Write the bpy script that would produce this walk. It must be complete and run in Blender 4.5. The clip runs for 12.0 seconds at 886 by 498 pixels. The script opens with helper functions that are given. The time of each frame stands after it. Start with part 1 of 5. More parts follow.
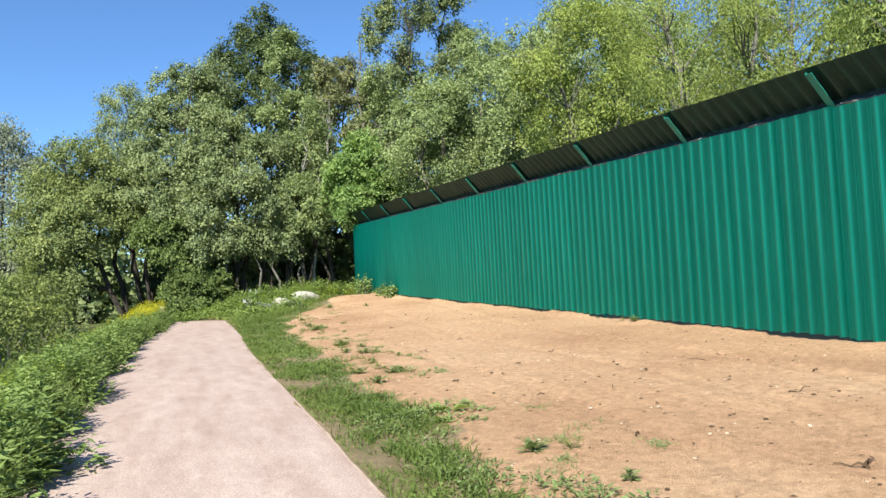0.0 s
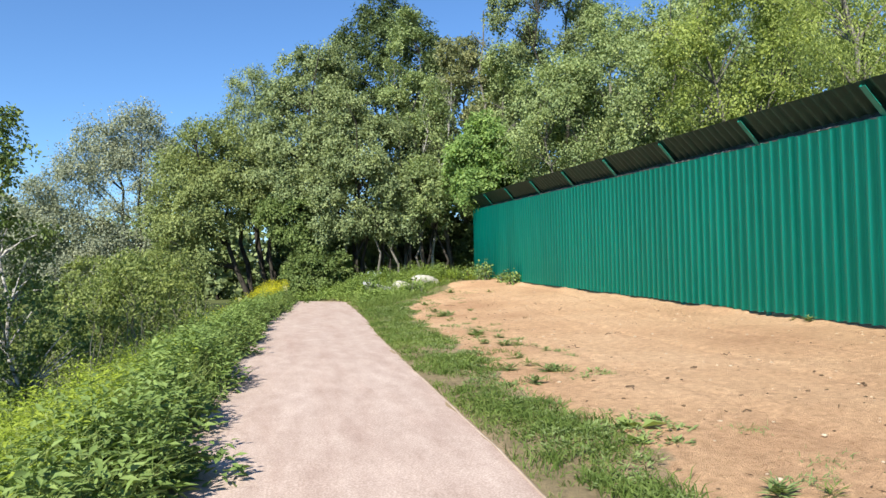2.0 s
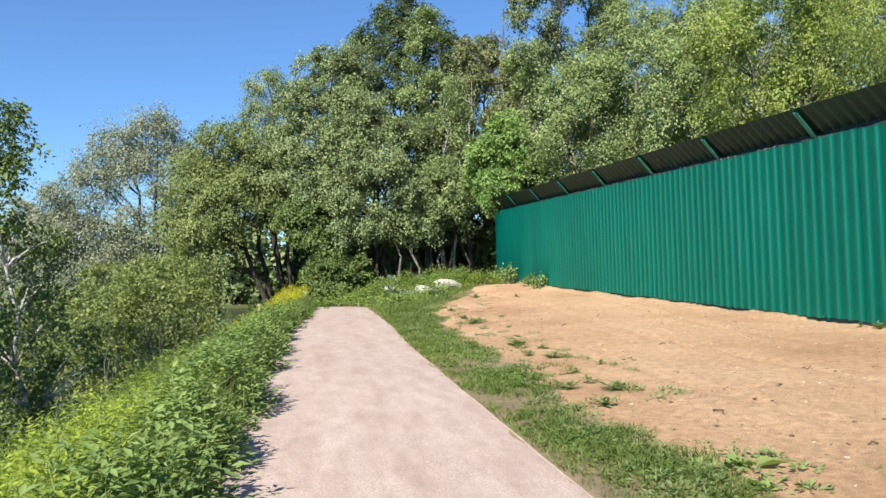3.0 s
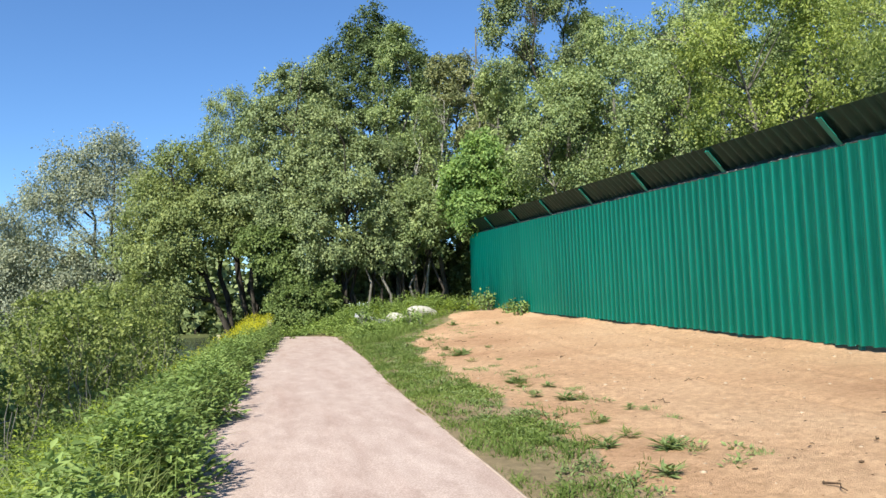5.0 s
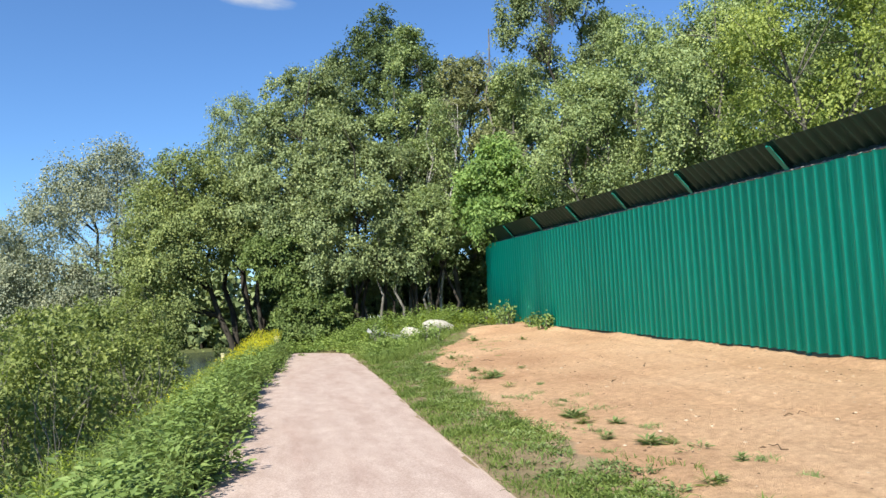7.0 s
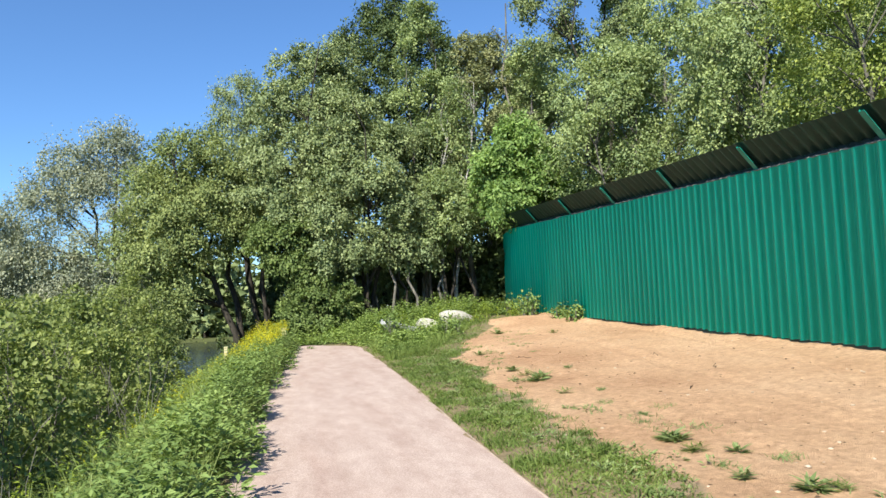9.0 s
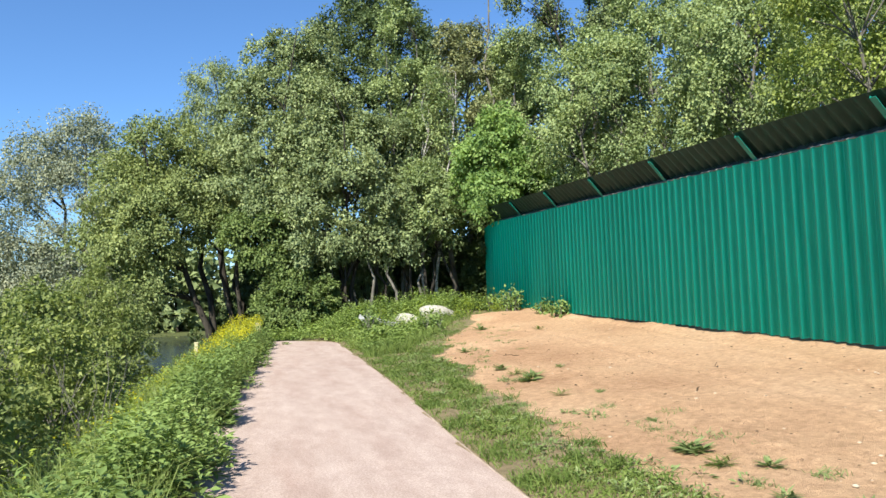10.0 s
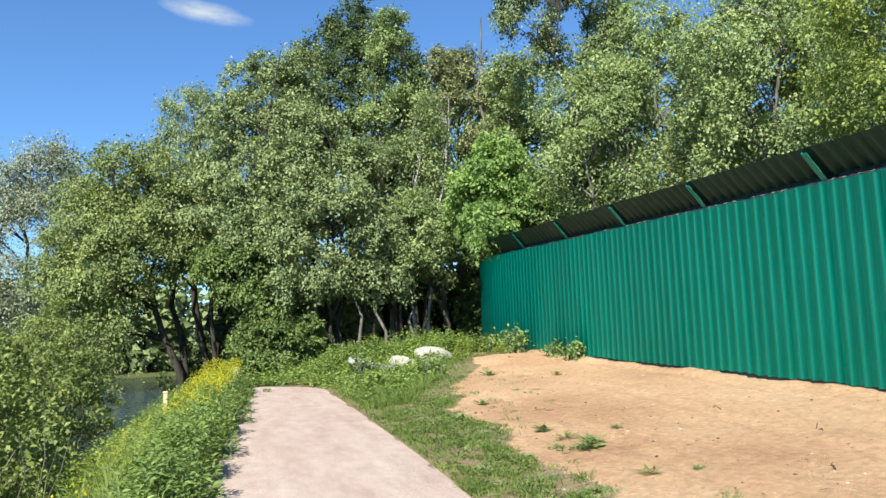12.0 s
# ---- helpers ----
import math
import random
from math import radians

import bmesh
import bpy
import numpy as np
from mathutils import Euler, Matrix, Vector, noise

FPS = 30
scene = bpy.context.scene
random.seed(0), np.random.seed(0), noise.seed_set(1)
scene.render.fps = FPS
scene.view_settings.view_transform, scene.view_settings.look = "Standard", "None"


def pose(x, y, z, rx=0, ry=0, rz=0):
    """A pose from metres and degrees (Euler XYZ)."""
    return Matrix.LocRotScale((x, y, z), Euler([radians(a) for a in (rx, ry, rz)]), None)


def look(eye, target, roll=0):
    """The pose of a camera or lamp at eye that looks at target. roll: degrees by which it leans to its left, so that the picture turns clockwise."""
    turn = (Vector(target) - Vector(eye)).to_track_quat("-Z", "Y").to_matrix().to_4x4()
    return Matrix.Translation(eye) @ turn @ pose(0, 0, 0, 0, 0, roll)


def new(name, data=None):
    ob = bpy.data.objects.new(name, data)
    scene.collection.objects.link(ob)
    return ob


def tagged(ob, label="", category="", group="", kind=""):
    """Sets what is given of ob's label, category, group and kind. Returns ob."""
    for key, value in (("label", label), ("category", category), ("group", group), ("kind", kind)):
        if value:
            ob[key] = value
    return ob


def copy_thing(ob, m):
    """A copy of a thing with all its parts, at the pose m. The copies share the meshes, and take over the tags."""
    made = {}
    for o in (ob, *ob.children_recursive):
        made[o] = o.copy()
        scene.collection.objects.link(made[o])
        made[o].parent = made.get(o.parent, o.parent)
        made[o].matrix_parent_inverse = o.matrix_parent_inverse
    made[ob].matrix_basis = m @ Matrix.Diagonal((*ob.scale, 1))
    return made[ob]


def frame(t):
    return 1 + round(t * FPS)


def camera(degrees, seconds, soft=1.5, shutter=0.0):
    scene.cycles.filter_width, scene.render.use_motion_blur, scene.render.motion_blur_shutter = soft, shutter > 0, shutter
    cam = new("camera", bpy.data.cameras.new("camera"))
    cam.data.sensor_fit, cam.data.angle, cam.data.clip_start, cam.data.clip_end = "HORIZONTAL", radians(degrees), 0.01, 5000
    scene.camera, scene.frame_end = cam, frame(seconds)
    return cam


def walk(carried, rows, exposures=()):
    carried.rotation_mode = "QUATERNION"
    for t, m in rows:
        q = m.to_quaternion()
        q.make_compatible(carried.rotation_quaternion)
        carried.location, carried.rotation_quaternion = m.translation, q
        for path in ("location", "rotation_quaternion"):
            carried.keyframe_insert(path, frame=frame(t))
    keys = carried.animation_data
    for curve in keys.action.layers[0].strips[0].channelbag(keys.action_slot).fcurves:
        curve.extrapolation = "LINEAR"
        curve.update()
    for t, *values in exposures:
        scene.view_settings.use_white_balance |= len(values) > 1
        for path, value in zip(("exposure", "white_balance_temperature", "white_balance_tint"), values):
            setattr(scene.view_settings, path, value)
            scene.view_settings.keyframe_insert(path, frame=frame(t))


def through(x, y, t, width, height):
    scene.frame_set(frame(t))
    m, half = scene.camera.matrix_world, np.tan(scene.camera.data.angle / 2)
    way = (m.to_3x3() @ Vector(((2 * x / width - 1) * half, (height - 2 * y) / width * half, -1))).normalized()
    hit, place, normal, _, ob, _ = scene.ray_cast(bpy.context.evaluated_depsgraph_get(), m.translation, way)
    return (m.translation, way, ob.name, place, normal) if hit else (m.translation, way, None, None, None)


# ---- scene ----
cam = camera(61.5, 12.0)
LEVEL = pose(0, 0, 0, 0, 3.8, 0)
ROWS = [
    (0, (-0.39, -1.653, 1.458), (0.301, 0.218, 1.595), 0.6),
    (0.5, (-0.338, -1.233, 1.474), (0.304, 0.654, 1.634), 1.5),
    (1, (-0.31, -0.986, 1.492), (0.265, 0.922, 1.657), 2.2),
    (1.5, (-0.462, -0.653, 1.515), (0.042, 1.277, 1.655), 2.6),
    (2, (-0.611, -0.315, 1.465), (-0.2, 1.64, 1.557), 2.5),
    (2.5, (-0.668, 0.21, 1.486), (-0.327, 2.179, 1.559), 2.2),
    (3, (-0.809, 0.703, 1.515), (-0.436, 2.666, 1.613), 2.1),
    (3.5, (-0.765, 1.179, 1.508), (-0.348, 3.131, 1.642), 1.9),
    (3.7, (-0.747, 1.385, 1.52), (-0.315, 3.332, 1.671), 1.8),
    (5.3, (-0.74, 2.867, 1.54), (-0.28, 4.806, 1.714), 1.7),
    (5.5, (-0.767, 3.052, 1.55), (-0.306, 4.99, 1.728), 1.9),
    (6, (-0.695, 3.582, 1.585), (-0.227, 5.517, 1.784), 1.8),
    (6.5, (-0.669, 4.037, 1.623), (-0.206, 5.972, 1.829), 1.5),
    (7, (-0.768, 4.442, 1.644), (-0.329, 6.383, 1.845), 1.2),
    (7.5, (-0.807, 4.886, 1.637), (-0.386, 6.834, 1.812), 1.0),
    (7.7, (-0.807, 5.13, 1.65), (-0.392, 7.079, 1.811), 1.3),
    (9.5, (-0.895, 6.966, 1.715), (-0.439, 8.905, 1.889), 1.3),
    (10, (-0.831, 7.453, 1.712), (-0.339, 9.385, 1.871), 1.6),
    (10.5, (-0.91, 8.564, 1.724), (-0.417, 10.501, 1.818), 2.1),
    (11, (-0.953, 9.128, 1.754), (-0.484, 11.069, 1.868), 2.0),
    (11.5, (-1.083, 9.553, 1.821), (-0.6, 11.486, 2.001), 1.9),
    (12, (-1.009, 9.951, 1.829), (-0.457, 11.855, 2.089), 1.5),
]
walk(cam, [(t, LEVEL @ look(eye, target, roll)) for t, eye, target, roll in ROWS], [(0.0, 1.22, 6380, 6), (2.5, 1.17, 6380, 6), (7.5, 1.2, 6380, 6), (10.5, 1.27, 6380, 5), (12.0, 1.28, 6300, 3)])

# ---- world and sun ----
SUN_EL, SUN_AZ = radians(42.0), radians(235.0)   # the direction to the sun, anticlockwise from +x
world = bpy.data.worlds.new("sky")
scene.world = world
world.use_nodes = True
wn = world.node_tree
sky = wn.nodes.new("ShaderNodeTexSky")
sky.sky_type, sky.sun_disc = "NISHITA", False
sky.sun_elevation, sky.sun_rotation = SUN_EL, radians(90) - SUN_AZ
sky.air_density, sky.dust_density, sky.ozone_density = 1.0, 0.0, 5.0
deep = wn.nodes.new("ShaderNodeMix")
deep.data_type, deep.blend_type = "RGBA", "MULTIPLY"
deep.inputs["Factor"].default_value, deep.inputs["B"].default_value = 1.0, (0.62, 0.75, 0.90, 1.0)
wn.links.new(sky.outputs[0], deep.inputs["A"])
wn.links.new(deep.outputs["Result"], wn.nodes["Background"].inputs[0])
wn.nodes["Background"].inputs[1].default_value = 0.088
sun = new("sun", bpy.data.lights.new("sun", "SUN"))
sun.data.energy, sun.data.angle, sun.data.color = 4.25, radians(0.55), (1.0, 0.94, 0.84)
sun_way = Vector((math.cos(SUN_AZ) * math.cos(SUN_EL), math.sin(SUN_AZ) * math.cos(SUN_EL), math.sin(SUN_EL)))
sun.matrix_world = look(sun_way * 60, (0, 0, 0))

RNG = np.random.default_rng(7)


# ---- materials ----
def material(name, rough=0.8, metal=0.0, spec=0.3):
    m = bpy.data.materials.new(name)
    m.use_nodes = True
    b = m.node_tree.nodes["Principled BSDF"]
    b.inputs["Roughness"].default_value = rough
    b.inputs["Metallic"].default_value = metal
    b.inputs["Specular IOR Level"].default_value = spec
    return m, m.node_tree, b


def node(nt, kind, **values):
    n = nt.nodes.new(kind)
    for k, v in values.items():
        n.inputs[k].default_value = v
    return n


def coords(nt):
    return nt.nodes.new("ShaderNodeTexCoord").outputs["Object"]


def noise_tex(nt, vec, scale, detail=4.0, rough=0.55):
    n = node(nt, "ShaderNodeTexNoise", Scale=scale, Detail=detail, Roughness=rough)
    nt.links.new(vec, n.inputs["Vector"])
    return n.outputs["Fac"]


def ramp(nt, fac, stops):
    r = nt.nodes.new("ShaderNodeValToRGB")
    while len(r.color_ramp.elements) < len(stops):
        r.color_ramp.elements.new(0.5)
    for e, (p, c) in zip(r.color_ramp.elements, stops):
        e.position, e.color = p, (*c, 1.0)
    nt.links.new(fac, r.inputs[0])
    return r.outputs[0]


def mix(nt, fac, a, b, how="MIX"):
    m = nt.nodes.new("ShaderNodeMix")
    m.data_type, m.blend_type = "RGBA", how
    for value, socket in ((fac, m.inputs["Factor"]), (a, m.inputs["A"]), (b, m.inputs["B"])):
        if isinstance(value, bpy.types.NodeSocket):
            nt.links.new(value, socket)
        elif isinstance(value, (int, float)):
            socket.default_value = value
        else:
            socket.default_value = (*value, 1.0)
    return m.outputs["Result"]


def bump(nt, b, height, strength, distance):
    n = node(nt, "ShaderNodeBump", Strength=strength, Distance=distance)
    nt.links.new(height, n.inputs["Height"])
    nt.links.new(n.outputs[0], b.inputs["Normal"])


def leaf_material(name, dark, light, tip, through=0.24, rough=0.5):
    """Leaves: each leaf of its own tone, patches of tone over the crown, some light coming through."""
    m, nt, b = material(name, rough + 0.1, 0.0, 0.2)
    geo = nt.nodes.new("ShaderNodeNewGeometry")
    calm = tuple(0.55 * a + 0.45 * c for a, c in zip(light, tip))
    tone = ramp(nt, geo.outputs["Random Per Island"], [(0.0, tuple(0.7 * a + 0.3 * c for a, c in zip(dark, light))), (0.6, light), (1.0, calm)])
    patch = noise_tex(nt, coords(nt), 0.45, 3.0)
    shade = ramp(nt, patch, [(0.3, (0.72, 0.76, 0.7)), (0.7, (1.12, 1.1, 1.0))])
    col = mix(nt, 1.0, tone, shade, "MULTIPLY")
    spray = nt.nodes.new("ShaderNodeAttribute")
    spray.attribute_name = "tone"
    span = node(nt, "ShaderNodeMapRange")
    span.inputs["From Min"].default_value, span.inputs["From Max"].default_value = -1.0, 1.0
    nt.links.new(spray.outputs["Fac"], span.inputs["Value"])
    col = mix(nt, 1.0, col, ramp(nt, span.outputs["Result"], [(0.0, (0.70, 0.76, 0.80)), (0.5, (1, 1, 1)), (1.0, (1.28, 1.22, 1.12))]), "MULTIPLY")
    nt.links.new(col, b.inputs["Base Color"])
    tr = nt.nodes.new("ShaderNodeBsdfTranslucent")
    warm = mix(nt, 1.0, col, (1.12, 1.16, 0.75), "MULTIPLY")
    nt.links.new(warm, tr.inputs["Color"])
    ms = node(nt, "ShaderNodeMixShader", Fac=through)
    nt.links.new(b.outputs[0], ms.inputs[1])
    nt.links.new(tr.outputs[0], ms.inputs[2])
    nt.links.new(ms.outputs[0], nt.nodes["Material Output"].inputs["Surface"])
    return m


def bark_material(name, low, high, scale=6.0, bands=False):
    m, nt, b = material(name, 0.9)
    v = coords(nt)
    mp = node(nt, "ShaderNodeMapping", Scale=(1, 1, 5 if bands else 0.25))
    nt.links.new(v, mp.inputs["Vector"])
    f = noise_tex(nt, mp.outputs[0], scale, 6.0, 0.65)
    nt.links.new(ramp(nt, f, [(0.35, low), (0.65, high)]), b.inputs["Base Color"])
    bump(nt, b, f, 0.6, 0.03)
    return m


def sand_ground():
    m, nt, b = material("sandy_soil", 0.95, 0.0, 0.15)
    v = coords(nt)
    big = noise_tex(nt, v, 0.35, 4.0)
    fine = noise_tex(nt, v, 9.0, 9.0, 0.74)
    grit = noise_tex(nt, v, 90.0, 3.0, 0.6)
    sand = ramp(nt, big, [(0.3, (0.48, 0.297, 0.178)), (0.5, (0.59, 0.39, 0.24)), (0.72, (0.655, 0.455, 0.295))])
    sand = mix(nt, 0.9, sand, ramp(nt, fine, [(0.3, (0.55, 0.5, 0.45)), (0.7, (1.15, 1.12, 1.08))]), "MULTIPLY")
    sand = mix(nt, 0.6, sand, ramp(nt, grit, [(0.35, (0.7, 0.66, 0.6)), (0.65, (1.1, 1.1, 1.1))]), "MULTIPLY")
    fleck = noise_tex(nt, v, 22.0, 2.0, 0.5)
    sand = mix(nt, 1.0, sand, ramp(nt, fleck, [(0.27, (0.62, 0.55, 0.48)), (0.33, (1, 1, 1)), (0.7, (1, 1, 1)), (0.76, (1.25, 1.28, 1.32))]), "MULTIPLY")
    soil = ramp(nt, fine, [(0.3, (0.22, 0.16, 0.095)), (0.7, (0.42, 0.30, 0.185))])
    at = nt.nodes.new("ShaderNodeAttribute")
    at.attribute_name = "turf"
    edge = nt.nodes.new("ShaderNodeMath")
    edge.operation = "ADD"
    wob = noise_tex(nt, v, 3.0, 5.0, 0.65)
    nt.links.new(at.outputs["Fac"], edge.inputs[0])
    nt.links.new(wob, edge.inputs[1])
    k = ramp(nt, edge.outputs[0], [(0.80, (0, 0, 0)), (1.05, (1, 1, 1))])
    ag = nt.nodes.new("ShaderNodeAttribute")
    ag.attribute_name = "green"
    moss = ramp(nt, fine, [(0.3, (0.045, 0.055, 0.02)), (0.7, (0.12, 0.13, 0.045))])
    nt.links.new(mix(nt, k, sand, mix(nt, ag.outputs["Fac"], soil, moss)), b.inputs["Base Color"])
    bump(nt, b, mix(nt, 0.45, fine, grit), 1.0, 0.045)
    return m


def path_ground():
    m, nt, b = material("pink_screenings", 0.95, 0.0, 0.15)
    v = coords(nt)
    st = node(nt, "ShaderNodeMapping", Scale=(1.7, 0.22, 1.0))
    nt.links.new(v, st.inputs["Vector"])
    streak = noise_tex(nt, st.outputs[0], 1.6, 5.0, 0.6)
    sp = node(nt, "ShaderNodeMapping", Scale=(1.0, 0.4, 1.0), Rotation=(0, 0, 0.25))
    nt.links.new(v, sp.inputs["Vector"])
    mott = noise_tex(nt, sp.outputs[0], 4.5, 9.0, 0.7)
    grit = noise_tex(nt, v, 70.0, 3.0, 0.6)
    col = ramp(nt, streak, [(0.28, (0.41, 0.305, 0.258)), (0.5, (0.465, 0.365, 0.313)), (0.72, (0.505, 0.405, 0.352))])
    col = mix(nt, 0.62, col, ramp(nt, mott, [(0.3, (0.68, 0.62, 0.6)), (0.7, (1.12, 1.12, 1.12))]), "MULTIPLY")
    col = mix(nt, 0.7, col, ramp(nt, grit, [(0.35, (0.62, 0.58, 0.56)), (0.65, (1.15, 1.15, 1.15))]), "MULTIPLY")
    nt.links.new(col, b.inputs["Base Color"])
    bump(nt, b, mix(nt, 0.6, mott, grit), 0.5, 0.014)
    return m


def painted_steel(name, colour, rough=0.38, wear=0.25, gloss=0.5):
    m, nt, b = material(name, rough, 0.0, gloss)
    v = coords(nt)
    mp = node(nt, "ShaderNodeMapping", Scale=(1, 1, 0.12))
    nt.links.new(v, mp.inputs["Vector"])
    stain = noise_tex(nt, mp.outputs[0], 5.0, 6.0, 0.6)
    obj = nt.nodes.new("ShaderNodeObjectInfo")
    each = ramp(nt, obj.outputs["Random"], [(0.0, (0.9, 0.92, 0.92)), (1.0, (1.08, 1.05, 1.05))])
    col = mix(nt, wear, colour, ramp(nt, stain, [(0.3, (0.5, 0.52, 0.5)), (0.7, (1.25, 1.2, 1.2))]), "MULTIPLY")
    nt.links.new(mix(nt, 1.0, col, each, "MULTIPLY"), b.inputs["Base Color"])
    nt.links.new(ramp(nt, stain, [(0.3, (rough + 0.15,) * 3), (0.7, (rough - 0.06,) * 3)]), b.inputs["Roughness"])
    return m


def plain(name, low, high, scale=8.0, rough=0.85, depth=0.01):
    m, nt, b = material(name, rough)
    f = noise_tex(nt, coords(nt), scale, 6.0, 0.65)
    nt.links.new(ramp(nt, f, [(0.3, low), (0.7, high)]), b.inputs["Base Color"])
    bump(nt, b, f, 0.5, depth)
    return m


M_SAND, M_PATH = sand_ground(), path_ground()
M_GREEN = painted_steel("green_coated_steel", (0.003, 0.45, 0.36), 0.42, 0.3, 0.35)
M_FRAME = painted_steel("green_painted_angle", (0.010, 0.22, 0.16), 0.45)
# sheet green darkened: the shade under the visor is in this colour
M_UNDERSHADE = painted_steel("shaded_sheet_back", (0.022, 0.056, 0.046), 0.4)
# near-black rail colour that paints the shade between visor and fence top
M_GAPSHADE = painted_steel("rail_gap_shade", (0.006, 0.022, 0.017), 0.6)
M_FOAM = plain("foam_filler", (0.07, 0.07, 0.063), (0.33, 0.325, 0.29), 14, 0.95, 0.02)
M_KERB = plain("pale_edging", (0.30, 0.22, 0.16), (0.46, 0.36, 0.28), 4, 0.9)
M_STONE = plain("pale_stone", (0.27, 0.245, 0.2), (0.5, 0.47, 0.4), 7, 0.9, 0.02)
M_PEBBLE = plain("sandy_pebble", (0.33, 0.24, 0.16), (0.5, 0.41, 0.3), 9, 0.9)
M_SLAB = plain("grey_concrete", (0.24, 0.25, 0.24), (0.42, 0.42, 0.4), 6, 0.9, 0.01)
M_CREAM = plain("cream_paint", (0.42, 0.37, 0.19), (0.6, 0.54, 0.32), 5, 0.7)
M_TWIG = plain("dry_twig", (0.05, 0.03, 0.018), (0.14, 0.09, 0.05), 20, 0.9)
M_BARK = bark_material("dark_bark", (0.02, 0.017, 0.013), (0.065, 0.055, 0.043))
M_GREYBARK = bark_material("grey_bark", (0.075, 0.068, 0.057), (0.21, 0.195, 0.165))
M_BIRCH = bark_material("birch_bark", (0.10, 0.09, 0.08), (0.66, 0.62, 0.56), 5, True)
L_SILVER = leaf_material("silver_willow_leaf", (0.195, 0.215, 0.155), (0.325, 0.345, 0.26), (0.45, 0.47, 0.365), 0.25)
L_ALDER = leaf_material("alder_leaf", (0.135, 0.17, 0.08), (0.265, 0.315, 0.152), (0.4, 0.445, 0.25))
# the lime's own dark leaf; on the wood's shrubs it paints the shade
L_DARK = leaf_material("lime_and_woodshade_leaf", (0.055, 0.085, 0.032), (0.105, 0.142, 0.055), (0.18, 0.22, 0.095))
L_PALE = leaf_material("bird_cherry_leaf", (0.155, 0.2, 0.085), (0.31, 0.375, 0.172), (0.45, 0.51, 0.265), 0.32)
L_BRIGHTALDER = leaf_material("grey_alder_leaf", (0.135, 0.17, 0.062), (0.255, 0.30, 0.115), (0.375, 0.41, 0.19))
L_SPARSE = leaf_material("aspen_leaf", (0.155, 0.165, 0.08), (0.28, 0.295, 0.15), (0.41, 0.42, 0.24))
L_POPLAR = leaf_material("poplar_leaf", (0.12, 0.155, 0.07), (0.225, 0.27, 0.125), (0.34, 0.385, 0.2))
L_BRIGHT = leaf_material("willow_leaf", (0.175, 0.22, 0.06), (0.335, 0.395, 0.115), (0.48, 0.53, 0.2), 0.42)
L_MAPLE = leaf_material("maple_leaf", (0.12, 0.195, 0.06), (0.255, 0.37, 0.12), (0.42, 0.52, 0.2), 0.36)
L_BIRCH = leaf_material("birch_leaf", (0.085, 0.13, 0.035), (0.17, 0.225, 0.075), (0.28, 0.33, 0.14))
L_SHRUB = leaf_material("shrub_willow_leaf", (0.125, 0.16, 0.048), (0.255, 0.3, 0.1), (0.41, 0.44, 0.19), 0.36)
L_LIME = leaf_material("yellowish_herb_leaf", (0.17, 0.22, 0.03), (0.31, 0.38, 0.055), (0.45, 0.50, 0.10), 0.4)
L_WEED = leaf_material("grey_weed_leaf", (0.13, 0.18, 0.068), (0.225, 0.285, 0.115), (0.33, 0.375, 0.18), 0.3)
L_HERB = leaf_material("herb_leaf", (0.13, 0.182, 0.05), (0.268, 0.348, 0.103), (0.405, 0.47, 0.175), 0.35)
L_NETTLE = leaf_material("nettle_leaf", (0.105, 0.155, 0.047), (0.222, 0.304, 0.096), (0.335, 0.41, 0.155), 0.3)
L_GRASS = leaf_material("grass_blade", (0.095, 0.145, 0.032), (0.175, 0.235, 0.06), (0.3, 0.33, 0.12), 0.35)
L_TUSSOCK = leaf_material("tussock_blade", (0.07, 0.115, 0.025), (0.14, 0.2, 0.048), (0.25, 0.29, 0.1), 0.3)
L_TALL = leaf_material("tall_grass_blade", (0.16, 0.21, 0.065), (0.29, 0.35, 0.12), (0.41, 0.45, 0.2), 0.45)
L_YELLOW = leaf_material("yellow_petal", (0.4, 0.36, 0.015), (0.52, 0.47, 0.02), (0.6, 0.55, 0.06), 0.3)


# ---- mesh helpers ----
def mesh_of(name, verts, faces, mats, smooth=False):
    """A mesh from an array of corners and an array of triangles or quads."""
    verts, faces = np.asarray(verts, np.float32), np.asarray(faces, np.int32)
    me = bpy.data.meshes.new(name)
    n, k = faces.shape
    me.vertices.add(len(verts))
    me.vertices.foreach_set("co", verts.ravel())
    me.loops.add(n * k)
    me.loops.foreach_set("vertex_index", faces.ravel())
    me.polygons.add(n)
    me.polygons.foreach_set("loop_start", np.arange(0, n * k, k, dtype=np.int32))
    if smooth:
        me.polygons.foreach_set("use_smooth", np.ones(n, bool))
    me.update(calc_edges=True)
    me.validate()
    for m in mats if isinstance(mats, (list, tuple)) else [mats]:
        me.materials.append(m)
    return me


def child(name, me, parent, label=""):
    ob = new(name, me)
    ob.parent = parent
    return tagged(ob, label)


def part(name, bm, material_, parent, label=""):
    """Links a bmesh as one mesh object under a thing or a part."""
    me = bpy.data.meshes.new(name)
    bm.to_mesh(me)
    bm.free()
    me.materials.append(material_)
    return child(name, me, parent, label)


def box_bm(size, at=(0, 0, 0), bevel=0.0, turn=None):
    bm = bmesh.new()
    m = Matrix.Translation(at) @ (turn if turn is not None else Matrix()) @ Matrix.Diagonal((*size, 1))
    bmesh.ops.create_cube(bm, size=1.0, matrix=m)
    if bevel:
        bmesh.ops.bevel(bm, geom=bm.edges[:], offset=bevel, segments=2, affect="EDGES", profile=0.6)
    return bm


def unit(a):
    return a / np.maximum(np.linalg.norm(a, axis=-1, keepdims=True), 1e-9)


